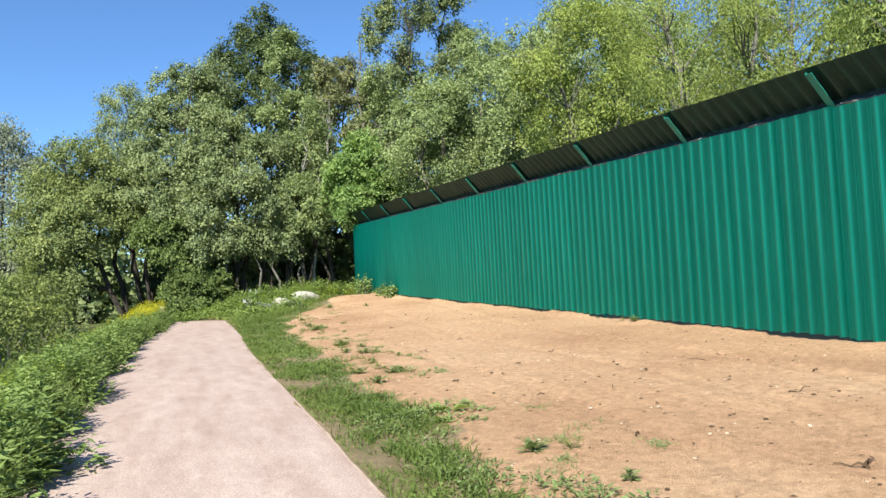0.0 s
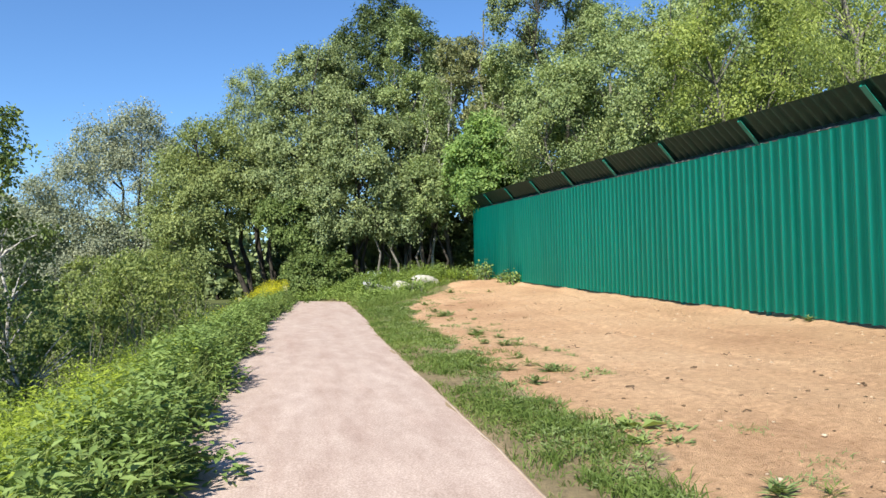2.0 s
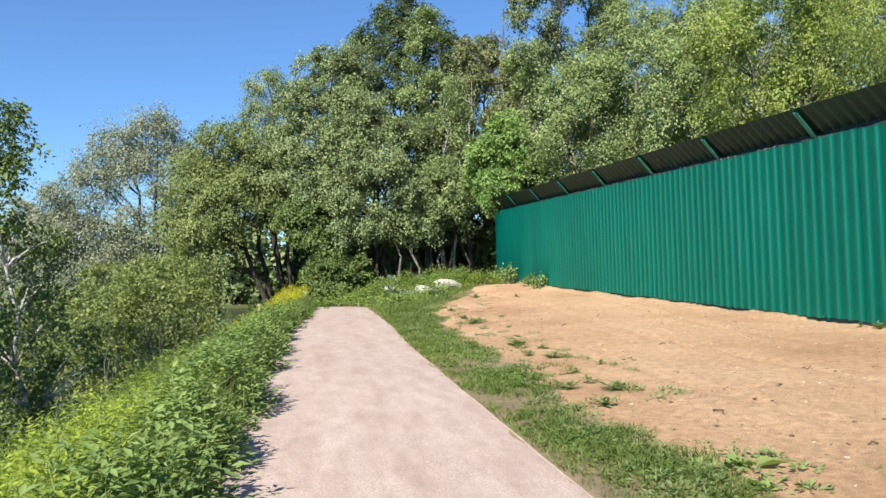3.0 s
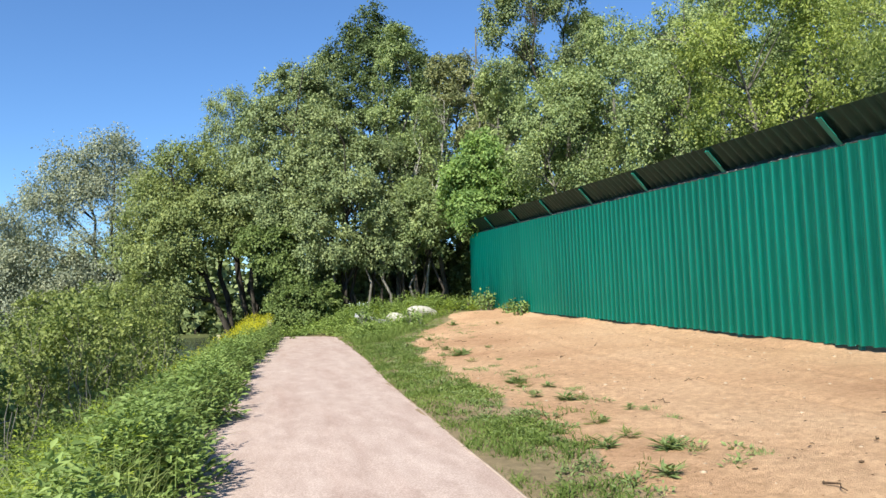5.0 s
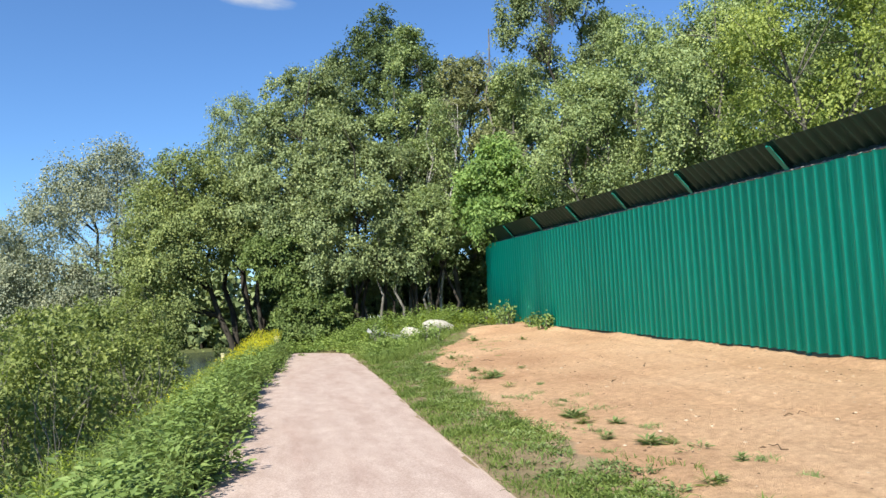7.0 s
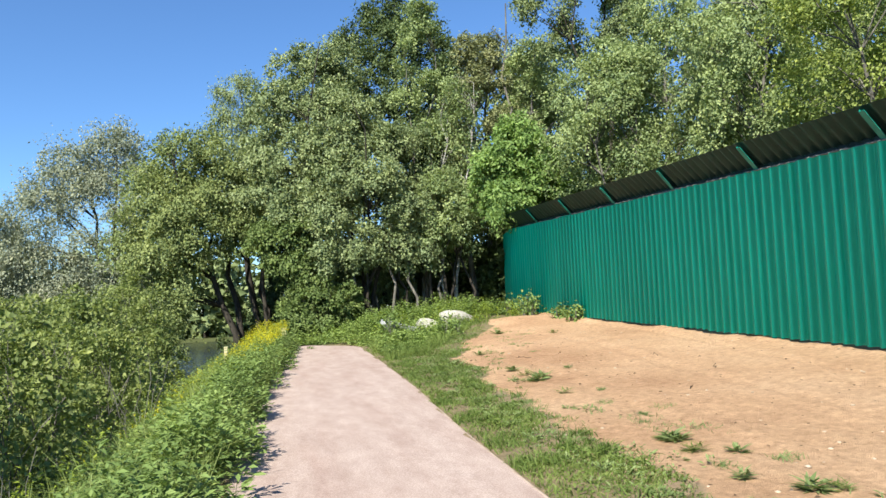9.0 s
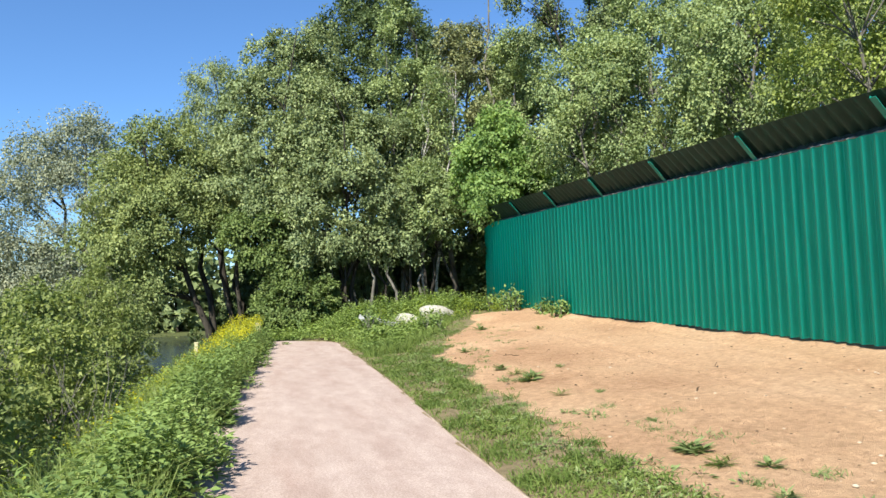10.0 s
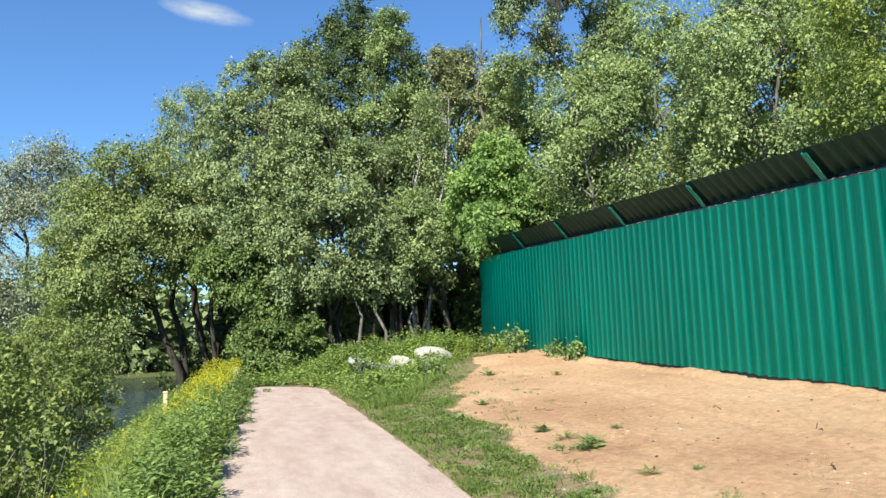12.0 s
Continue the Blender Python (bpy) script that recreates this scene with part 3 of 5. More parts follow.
def tree(name, label, x, y, top, radius, foot, kind, leaf, bark, count, leaf_len, lean=(0, 0), stems=1, droop=0.3, clump=0.75,
         clumps=150, girth=0.16, open_=0.0, base=None, group="trees along the wood's edge", masses=None):
    """A tree: stems with limbs and a crown of single leaves in sprays. foot: the crown's lower end above the ground;
    masses: the crown's rounded masses in the world, where it has a shape of its own."""
    z0 = float(land_z(x, y)) - 0.08 if base is None else base
    ob = tagged(new(name), label, "shrub" if kind == "shrub" else "tree", group)
    ob.location = (x, y, z0)
    h = top - z0
    seed = RNG.uniform(0, 9)
    if kind == "shrub":
        row = np.arange(clumps * 2)
        s = ((row * 0.7548777 + RNG.uniform(0, 1) + RNG.normal(size=clumps * 2) * 0.03) % 1) ** 0.9
        ang = ((row * 0.5698403 + RNG.normal(size=clumps * 2) * 0.03) % 1) * 2 * np.pi
        keep = RNG.uniform(0, 1, clumps * 2) < 0.25 + outline(kind, s)
        s, ang = s[keep][:clumps], ang[keep][:clumps]
        rr = outline(kind, s) * radius * (1 + 0.25 * np.sin(ang * 3 + s * 9 + seed)) * RNG.uniform(0.06, 1, len(s)) ** 0.28 * RNG.uniform(0.45, 1.2, len(s))
        centre = np.stack([rr * np.cos(ang), rr * np.sin(ang), foot + s * (h - foot) * RNG.uniform(0.96, 1.02, len(s))], 1)
        facing = unit(centre * [[1, 1, 0.3]] + [[0, 0, 0.2]])
    else:
        lobes = crown_lobes(kind, radius, foot, h, lean) if masses is None else np.array(masses, float) - [[x, y, z0, 0]]
        centre, facing = lobe_clumps(lobes, clumps)
    if open_ > 0:
        hole = wave(centre[:, 0] * 1.2, centre[:, 2] * 1.1, seed) + 0.5 * wave(centre[:, 1], centre[:, 2], seed + 2)
        order = np.argsort(hole)[int(open_ * len(hole)):]
        centre, facing = centre[order], facing[order]
    # stems and limbs
    wood, trunks = [], []
    for k in range(stems):
        a = 2 * np.pi * k / max(stems, 1) + seed
        off = np.array([math.cos(a), math.sin(a)]) * (0.0 if stems == 1 else 0.22)
        spread = np.array([math.cos(a), math.sin(a)]) * (0.0 if stems == 1 else radius * 0.42)
        ts = np.linspace(0, 1, 9)
        hh = h * (0.93 if k == 0 else RNG.uniform(0.72, 0.9))
        p = np.stack([off[0] + spread[0] * ts ** 1.2 + lean[0] * ts ** 1.3, off[1] + spread[1] * ts ** 1.2 + lean[1] * ts ** 1.3, ts * hh], 1)
        p[1:, :2] += RNG.normal(size=(8, 2)) * 0.012 * h
        g = girth / (1 + 0.45 * (stems - 1))
        r = g * (1 - 0.88 * ts) + 0.35 * g * np.exp(-ts * 25)
        wood.append(tube(p, r, 8))
        trunks.append((p, r))
    allp = np.concatenate([p for p, _ in trunks])
    allr = np.concatenate([r for _, r in trunks])
    picks = RNG.permutation(len(centre))[: int(min(len(centre), 44 + 12 * stems))]
    for i in picks:
        c = centre[i]
        drop = np.linalg.norm(allp[:, :2] - c[:2], axis=1) * 0.55 + 0.2
        j = int(np.argmin(np.linalg.norm(allp - (c - np.array([0, 0, 1]) * drop.mean()), axis=1)))
        if allp[j][2] < 0.12 * h:
            continue
        pts = limb_path(allp[j], c, 0.08, 5)
        r0 = min(allr[j] * 0.7, 0.015 + 0.024 * np.linalg.norm(c - allp[j]))
        wood.append(tube(pts, np.linspace(r0, 0.006, 5), 3))
    for v, f in wood[:stems]:
        child("trunk", mesh_of("trunk", v, f, bark, True), ob)
    if len(wood) > stems:
        v, f = joined(wood[stems:])
        tagged(child("branchwork", mesh_of("branchwork", v, f, bark, True), ob), kind="stuff")
    # leaves, in small flat sprays that make up the clumps
    sprays = 9
    per = max(1, int(count * 0.62) // (len(centre) * sprays))
    size = clump * RNG.uniform(0.55, 1.3, len(centre))
    c, look_out, sz = np.repeat(centre, sprays, 0), np.repeat(facing, sprays, 0), np.repeat(size, sprays)[:, None]
    ball = unit(RNG.normal(size=c.shape))
    c = c + ball * RNG.uniform(0, 1, (len(c), 1)) ** 0.5 * sz * [[0.9, 0.9, 0.6]]
    c[:, 2:] -= droop * RNG.uniform(0, 1, (len(c), 1)) ** 2 * 0.9 * sz
    plate = unit(look_out * 0.6 + RNG.normal(size=c.shape) * 0.3 + [[0, 0, 0.62]])
    mood = np.clip(RNG.normal(size=len(c)) * 0.45, -1, 1)
    c, look_out, sz, plate = [np.repeat(a, per, 0) for a in (c, look_out, sz, plate)]
    off = RNG.normal(size=c.shape) * sz * 0.2
    off -= plate * (off * plate).sum(1, keepdims=True) * 0.6
    off[:, 2:] *= 1 + droop
    at = c + off
    at[:, 2] = np.maximum(at[:, 2], 0.05)
    way = unit(RNG.normal(size=at.shape) * 0.7 + look_out * 0.5 + np.array([[0, 0, -0.3 - droop]]))
    face = unit(plate + RNG.normal(size=at.shape) * 0.42)
    ln = leaf_len * RNG.uniform(0.6, 1.3, len(at)) * 0.9
    v, f = leaves(at, way, face, ln, ln * (0.34 if droop > 0.55 else 0.62))
    me = mesh_of("crown", v, f, leaf)
    me.attributes.new("tone", "FLOAT", "POINT").data.foreach_set("value", np.repeat(mood, per * 4).astype(np.float32))
    tagged(child("crown", me, ob), kind="stuff")
    return ob


# water side
tree("willow", "airy silver-grey willow with dark limbs across the pond", -13.0, 68, 17.2, 5.2, 2.5, "round", L_SILVER, M_BARK, 124000, 0.21, (-0.6, 0), 2, 0.5, 1.35, 700, 0.34,
     masses=[(-12.9, 68, 15.0, 2.1), (-15.6, 68, 13.2, 2.3), (-11.2, 68, 13.0, 2.0), (-17.8, 68, 11.2, 2.2), (-20.2, 68, 8.9, 2.1), (-13.4, 67, 11.6, 1.7), (-21.8, 68, 6.2, 1.9),
             (-17.6, 67, 6.2, 1.7), (-15.2, 67, 5.0, 1.9), (-11.8, 67, 7.4, 1.3), (-12.6, 67, 4.2, 1.9), (-19.0, 67, 3.6, 2.0), (-10.6, 67, 10.2, 1.5), (-20.6, 67, 4.8, 1.8), (-17.0, 67, 3.6, 1.8), (-14.4, 66.5, 2.6, 1.9), (-10.5, 67, 5.6, 1.6), (-10.8, 66.5, 2.8, 1.7), (-16.2, 67, 9.6, 1.2), (-14.6, 66.5, 7.4, 1.3), (-17.6, 66.5, 8.2, 1.3), (-12.0, 66.5, 9.2, 1.5), (-19.8, 67, 6.6, 1.6), (-14.4, 67, 11.0, 1.4)])
tree("willow", "silver-grey willow leaning over the pond", -23.5, 71, 10.0, 4.0, 2.0, "round", L_SILVER, M_BARK, 30000, 0.22, (-1.0, 0), 2, 0.5, 1.1, 130, 0.25, 0.05)
tree("alder", "dome-shaped green alder with dark leaning trunks by the pond", -2.5, 45, 11.6, 3.0, 2.2, "round", L_BRIGHTALDER, M_BARK, 128000, 0.15, (-2.6, 0), 2, 0.45, 0.85, 560, 0.27,
     masses=[(-4.9, 45, 9.4, 2.0), (-6.3, 44.6, 7.5, 1.9), (-4.0, 44.4, 7.4, 1.9), (-3.2, 45, 8.9, 1.5), (-7.0, 44.4, 5.4, 1.6), (-5.2, 44, 5.6, 1.9), (-6.4, 44, 3.6, 1.6), (-5.2, 43.6, 2.9, 1.2), (-3.3, 44, 5.6, 1.4), (-7.4, 44, 2.6, 1.3), (-6.3, 43.4, 1.4, 1.2), (-2.3, 45, 7.2, 1.4), (-4.8, 43.6, 4.3, 0.9), (-4.7, 44.2, 6.6, 1.9), (-5.6, 45.4, 8.2, 1.7), (-3.4, 43.6, 5.0, 0.9), (-6.0, 43.8, 4.9, 1.5), (-2.3, 44.2, 6.0, 1.2), (-1.5, 44.8, 6.6, 1.3), (-5.4, 43.2, 6.3, 1.4), (-4.4, 43.2, 5.7, 1.1), (-2.8, 44.6, 6.6, 1.3)])
tree("alder", "dark bare-stemmed alder standing at the water's edge", -1.3, 45.6, 9.0, 1.6, 5.0, "round", L_ALDER, M_BARK, 12000, 0.17, (-0.7, 0), 3, 0.4, 0.7, 60, 0.26)
tree("poplar", "tall grey-green poplar with a drooping top", -2.0, 52, 16.4, 4.1, 3.0, "column", L_ALDER, M_BARK, 62000, 0.185, (-0.3, 0), 1, 0.6, 0.75, 260, 0.26,
     masses=[(-2.7, 52, 14.9, 1.4), (-3.0, 51.6, 12.9, 1.5), (-1.2, 52, 13.4, 1.7), (-1.4, 51.5, 11.0, 2.0), (-3.0, 51, 10.6, 1.6), (-2.0, 51, 8.4, 2.2), (-0.4, 51, 9.2, 1.8)])
tree("alder", "tall dense grey-green alder at the bend of the path", 0.9, 44, 15.5, 3.9, 1.4, "round", L_ALDER, M_BARK, 96000, 0.168, (0.2, 0), 2, 0.35, 0.72, 420, 0.24,
     masses=[(0.8, 45, 14.1, 1.4), (2.4, 45, 14.4, 1.6), (-0.1, 44.5, 12.1, 1.7), (1.9, 44.2, 11.7, 2.0), (-0.7, 44, 9.6, 1.8), (1.4, 43, 9.2, 2.1), (-1.1, 43.5, 7.2, 1.7), (0.7, 42.4, 6.6, 1.9), (2.6, 43, 7.8, 1.8)])
tree("lime_tree", "tall dark conical lime tree above the others", 6.7, 52, 22.3, 5.0, 4.0, "cone", L_DARK, M_BARK, 96000, 0.205, (0.0, 0), 1, 0.25, 0.85, 560, 0.34,
     masses=[(6.7, 52, 21.2, 1.0), (5.9, 52, 19.7, 1.4), (7.7, 52, 19.6, 1.5), (4.5, 52, 18.0, 1.5), (6.6, 51, 17.8, 1.9), (8.9, 52, 18.2, 1.5), (3.6, 52, 16.0, 1.8), (10.0, 52, 17.2, 1.5), (6.0, 50.6, 15.4, 2.2),
             (8.6, 51, 15.4, 2.1), (3.4, 51.4, 13.4, 2.2), (10.6, 51.6, 14.6, 1.8), (6.4, 50, 12.6, 2.5), (9.4, 50.4, 12.2, 2.2)])
tree("bird_cherry", "grey-green bird cherry leaning over the bank", 3.7, 42, 12.2, 3.6, 2.3, "round", L_ALDER, M_BARK, 92000, 0.158, (-0.5, -0.9), 3, 0.3, 0.7, 360, 0.2,
     masses=[(3.4, 42.4, 10.8, 1.6), (2.2, 41.8, 9.0, 1.8), (4.8, 41.8, 9.2, 1.7), (3.4, 41.0, 7.4, 1.9), (1.6, 41.2, 6.0, 1.5), (5.2, 41.2, 6.4, 1.7), (3.0, 40.6, 5.0, 1.5), (4.8, 40.7, 4.4, 1.2), (1.7, 40.6, 4.0, 1.1),
             (6.2, 41.0, 4.5, 1.0)])
tree("maple", "bright green young maple at the bend of the path", -0.3, 42.6, 6.0, 1.8, 1.6, "round", L_BIRCH, M_BARK, 22000, 0.18, (0.3, -0.3), 1, 0.35, 0.6, 110, 0.1,
     masses=[(-0.9, 42, 5.1, 1.1), (0.2, 41.6, 5.0, 1.1), (0.1, 41.4, 3.8, 1.0), (0.8, 41.2, 3.2, 0.9), (-0.6, 41.8, 4.2, 0.7)])
tree("bird_cherry", "slender bird cherry with bare pale upper twigs", 6.7, 43.5, 17.8, 1.9, 3.2, "column", L_PALE, M_GREYBARK, 30000, 0.155, (0.1, 0), 2, 0.3, 0.62, 210, 0.15, 0.18)
tree("bird_cherry", "small pale bird cherry beside the fence end", 7.3, 41.4, 8.2, 2.0, 2.6, "round", L_PALE, M_BARK, 30000, 0.155, (-0.1, -0.4), 2, 0.3, 0.6, 140, 0.14)
tree("aspen", "thin brownish aspen with sparse leaves in the wood", 9.5, 44, 16.3, 1.6, 4.0, "column", L_SPARSE, M_GREYBARK, 24000, 0.165, (0.1, 0), 1, 0.3, 0.62, 150, 0.15, 0.2)
tree("aspen", "thin pale-stemmed aspen in the wood", 11.0, 46, 17.2, 2.5, 4.0, "column", L_SPARSE, M_GREYBARK, 36000, 0.17, (0.2, 0), 1, 0.3, 0.72, 190, 0.17, 0.08)
tree("maple", "young bright green maple beside the fence", 10.4, 39.6, 10.2, 2.4, 3.6, "round", L_MAPLE, M_BARK, 40000, 0.215, (-0.2, -0.6), 1, 0.35, 0.62, 190, 0.13,
     masses=[(10.3, 38.7, 9.0, 1.15), (9.2, 38.6, 7.8, 1.2), (11.3, 38.6, 7.8, 1.25), (10.1, 38.2, 6.9, 1.3), (8.9, 38.4, 6.5, 0.9), (11.8, 38.4, 6.6, 1.1), (9.9, 37.9, 5.7, 0.8), (8.75, 36.5, 5.75, 0.5), (9.3, 37.2, 6.2, 0.8)])
tree("poplar", "very tall open poplar with a bare fork", 15.0, 40, 20.0, 3.6, 7.5, "round", L_POPLAR, M_BARK, 40000, 0.165, (0.0, 0), 2, 0.5, 0.7, 190, 0.3, 0.1,
     masses=[(12.3, 40, 17.2, 1.2), (13.4, 40, 18.8, 1.4), (14.4, 40, 17.4, 1.2), (16.2, 40, 18.8, 1.3), (13.2, 40, 15.6, 0.9), (15.2, 40, 19.8, 1.3), (16.6, 40, 16.6, 0.9), (11.6, 40, 15.8, 0.7), (14.0, 40, 14.4, 1.0), (16.0, 40, 14.8, 0.9), (12.4, 40, 14.2, 0.8)])
tree("aspen", "grey-green aspen standing in the wood", 12.8, 43.5, 16.0, 2.6, 4.0, "column", L_PALE, M_GREYBARK, 34000, 0.155, (0.1, 0), 1, 0.35, 0.68, 170, 0.17, 0.08)
tree("aspen", "tall grey-green aspen deep behind the fence", 17.6, 42, 18.6, 2.5, 4.5, "column", L_PALE, M_GREYBARK, 36000, 0.165, (0.2, 0), 1, 0.4, 0.7, 180, 0.18, 0.1)
tree("alder", "dull green alder deep in the wood", 14.8, 46.5, 17.0, 3.3, 3.5, "round", L_PALE, M_BARK, 36000, 0.19, (0, 0), 1, 0.35, 0.8, 150, 0.2)
# behind the fence
tree("bird_cherry", "pale green tree behind the fence", 13.6, 35.5, 13.0, 3.3, 4.2, "round", L_PALE, M_GREYBARK, 60000, 0.146, (0, 0), 2, 0.3, 0.8, 260, 0.18)
tree("aspen", "tall grey-green aspen behind the fence", 16.8, 37, 16.8, 3.2, 4.0, "column", L_PALE, M_GREYBARK, 44000, 0.155, (0.4, 0), 1, 0.4, 0.85, 210, 0.2, 0.06)
tree("willow", "yellow-green willow behind the fence", 16.4, 30, 13.8, 3.3, 4.2, "round", L_PALE, M_GREYBARK, 56000, 0.146, (0, 0), 2, 0.5, 0.8, 240, 0.2, 0.05)
tree("aspen", "pale-stemmed aspen behind the fence", 20.0, 33, 17.0, 3.4, 4.2, "column", L_PALE, M_GREYBARK, 44000, 0.163, (0.4, 0), 1, 0.4, 0.85, 200, 0.2, 0.06)
tree("willow", "sunlit yellow-green willow close behind the fence", 15.0, 22.5, 12.8, 3.3, 4.2, "round", L_BRIGHT, M_GREYBARK, 56000, 0.120, (0, 0), 2, 0.5, 0.7, 270, 0.18, 0.12)
tree("willow", "tall pale willow behind the fence", 19.5, 25.5, 15.6, 3.8, 4.2, "column", L_PALE, M_GREYBARK, 50000, 0.138, (0, 0), 2, 0.5, 0.8, 240, 0.2, 0.15)
tree("willow", "sunlit willow with hanging twigs behind the fence", 14.8, 15.5, 12.2, 3.2, 4.2, "round", L_BRIGHT, M_GREYBARK, 64000, 0.103, (0, 0), 2, 0.7, 0.7, 270, 0.18, 0.1)
tree("willow", "tall sunlit willow behind the fence", 20.5, 18, 15.5, 3.9, 4.2, "round", L_BRIGHT, M_GREYBARK, 46000, 0.128, (0, 0), 2, 0.7, 0.85, 240, 0.2, 0.12)
tree("willow", "leafy willow behind the fence", 15.5, 9.0, 11.5, 3.0, 4.2, "round", L_BRIGHT, M_GREYBARK, 30000, 0.129, (0, 0), 2, 0.7, 0.8, 160, 0.18)


# slender pale stems standing in front of the crowns
tree("birch", "slender pale-stemmed birch at the wood's edge", 7.6, 42.0, 13.5, 1.5, 5.5, "column", L_PALE, M_BIRCH, 7000, 0.16, (0.9, 0), 2, 0.4, 0.7, 60, 0.12, 0.2)
tree("aspen", "thin pale aspen stem behind the fence", 15.6, 32.0, 12.5, 1.6, 6.0, "column", L_PALE, M_BIRCH, 7000, 0.14, (0.9, 0), 1, 0.4, 0.7, 60, 0.12, 0.2)
snag = tagged(new("dead_tree"), "bare grey dead trunk standing above the wood", "dead tree")
snag.location = (11.2, 45.0, float(land_z(11.2, 45.0)) - 0.1)
v, f = tube(limb_path((0, 0, 0), (0.9, 0, 16.8), 0.0, 9, 0.12), np.linspace(0.16, 0.035, 9), 7)
child("trunk", mesh_of("trunk", v, f, M_GREYBARK, True), snag)
for a, z, l in ((0.4, 11.0, 1.6), (2.7, 12.3, 1.3), (0.2, 13.6, 1.1), (3.4, 14.6, 0.8)):
    v, f = tube(limb_path((0.05 * z, 0, z), (0.05 * z + l * math.cos(a), l * math.sin(a), z + l * 0.9), 0.0, 5, 0.15), np.linspace(0.045, 0.012, 5), 5)
    child("branch", mesh_of("branch", v, f, M_GREYBARK, True), snag)

# the wood behind: coarser crowns, built once and repeated
DEEP = "trees deep in the wood"
deep_a = tree("forest_tree", "dark green tree deep in the wood", 9.0, 53, 15.0, 3.6, 1.2, "round", L_DARK, M_BARK, 7500, 0.46, (0, 0), 1, 0.35, 1.2, 110, 0.22, group=DEEP)
deep_b = tree("forest_tree", "grey-green tree deep in the wood", 14.0, 50, 17.0, 3.4, 1.5, "column", L_ALDER, M_BARK, 7500, 0.46, (0, 0), 1, 0.35, 1.2, 110, 0.22, group=DEEP)
for k, (x, y, sc) in enumerate([(1.5, 55, 0.85), (18, 46, 1.0), (23, 42, 1.0), (26, 35, 1.0), (27, 27, 1.0), (27, 19, 1.0), (25, 11, 0.9), (22, 52, 1.0), (4, 62, 0.95),
                                (11, 60, 1.05), (18, 58, 1.1), (29, 48, 1.1), (33, 38, 1.1), (34, 26, 1.1)]):
    t = copy_thing(deep_a if k % 2 else deep_b, pose(x, y, float(land_z(x, y)) - 0.1, 0, 0, 67 * k))
    t.scale = (sc, sc, sc * (0.9 + 0.05 * (k % 4)))
far = tree("far_tree", "hazy green tree on the far shore", -22, 103, 7.0, 4.4, 0.1, "shrub", L_POPLAR, M_BARK, 2400, 1.1, (0, 0), 1, 0.3, 1.7, 110, 0.25, group="trees on the far shore")
for k in range(30):
    x = -2 - k * 4.0 + 1.6 * math.sin(k * 3.3)
    y = 104 + 2 * math.sin(k * 1.7) if k < 26 else 104 - (k - 26) * 5
    t = copy_thing(far, pose(x, y, max(float(land_z(x, y)), WATER_Z) - 0.1, 0, 0, 50 * k))
    sc = 0.9 + 0.35 * math.sin(k * 2.1) ** 2
    t.scale = (sc * 1.2, sc * 1.2, sc * 1.1)


# ---- undergrowth ----
def shrub(x, y, height, radius, leaf, label, count, size, stems=5, droop=0.25, bark=M_GREYBARK, name="shrub", group="shrubs on the bank", **more):
    z = float(land_z(x, y))
    return tree(name, label, x, y, z + height, radius, height * 0.28, "shrub", leaf, bark, count, size, (0, 0), stems, droop, 0.42, max(24, count // 160), 0.05, group=group, **more)


for x, y, h, r in ((1.2, 40.2, 2.6, 1.6), (0.2, 41.4, 2.6, 1.2), (2.8, 43.5, 3.0, 1.5), (2.3, 40.4, 2.2, 1.0), (0.3, 40.4, 1.8, 1.0), (5.0, 43.8, 2.6, 1.0)):
    shrub(x, y, h, r, L_BIRCH if x < 2.5 else L_ALDER, "leafy green shrub under the trees at the bend", 9000, 0.16, bark=M_BARK, group="shrubs under the trees")
# filler shrubs; the wood's inner shade is put into their dark leaf colour
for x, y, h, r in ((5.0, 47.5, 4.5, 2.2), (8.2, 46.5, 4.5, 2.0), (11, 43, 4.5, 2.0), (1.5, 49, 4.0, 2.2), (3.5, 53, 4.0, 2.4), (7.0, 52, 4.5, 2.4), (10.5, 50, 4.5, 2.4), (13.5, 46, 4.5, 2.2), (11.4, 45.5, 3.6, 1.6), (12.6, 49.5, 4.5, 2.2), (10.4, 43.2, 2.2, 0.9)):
    shrub(x, y, h, r, L_DARK, "shrub inside the wood, leaves coloured dark for the shade", 6000, 0.26, bark=M_BARK, group="shrubs under the trees")
for k, (x, y, h) in enumerate([(4.2, 43.0, 6.5), (5.0, 42.6, 6.0), (5.8, 43.4, 7.0), (6.3, 42.2, 6.0), (7.9, 42.8, 6.5), (4.6, 44.6, 7.0), (6.8, 45.0, 7.0), (3.6, 41.3, 5.5), (4.5, 41.0, 5.0), (5.3, 41.6, 5.5), (5.7, 41.0, 4.6), (6.5, 41.3, 5.2), (7.0, 40.9, 5.0), (8.3, 41.4, 5.5), (2.7, 41.0, 5.0)]):
    z = float(land_z(x, y))
    pole = tagged(new("thin_trunk"), "thin leaning grey trunk in the shaded wood", "trunk", "thin trunks in the wood")
    pole.location = (x, y, z - 0.05)
    a = RNG.uniform(-1.5, 0.3)
    v, f = tube(limb_path((0, 0, 0), (a, 0.4, h), 0.0, 7, 0.2), np.linspace(0.075, 0.03, 7), 7)
    child("stem", mesh_of("stem", v, f, M_BARK if k % 2 else M_GREYBARK, True), pole)

# thickets added against sky gaps, dark-leaved to stand for deep shade
thicket = shrub(4.0, 58.0, 5.0, 2.4, L_DARK, "filler thicket closing the back of the wood, leaves coloured dark for shade", 4600, 0.42, bark=M_BARK, group="thickets behind the wood")
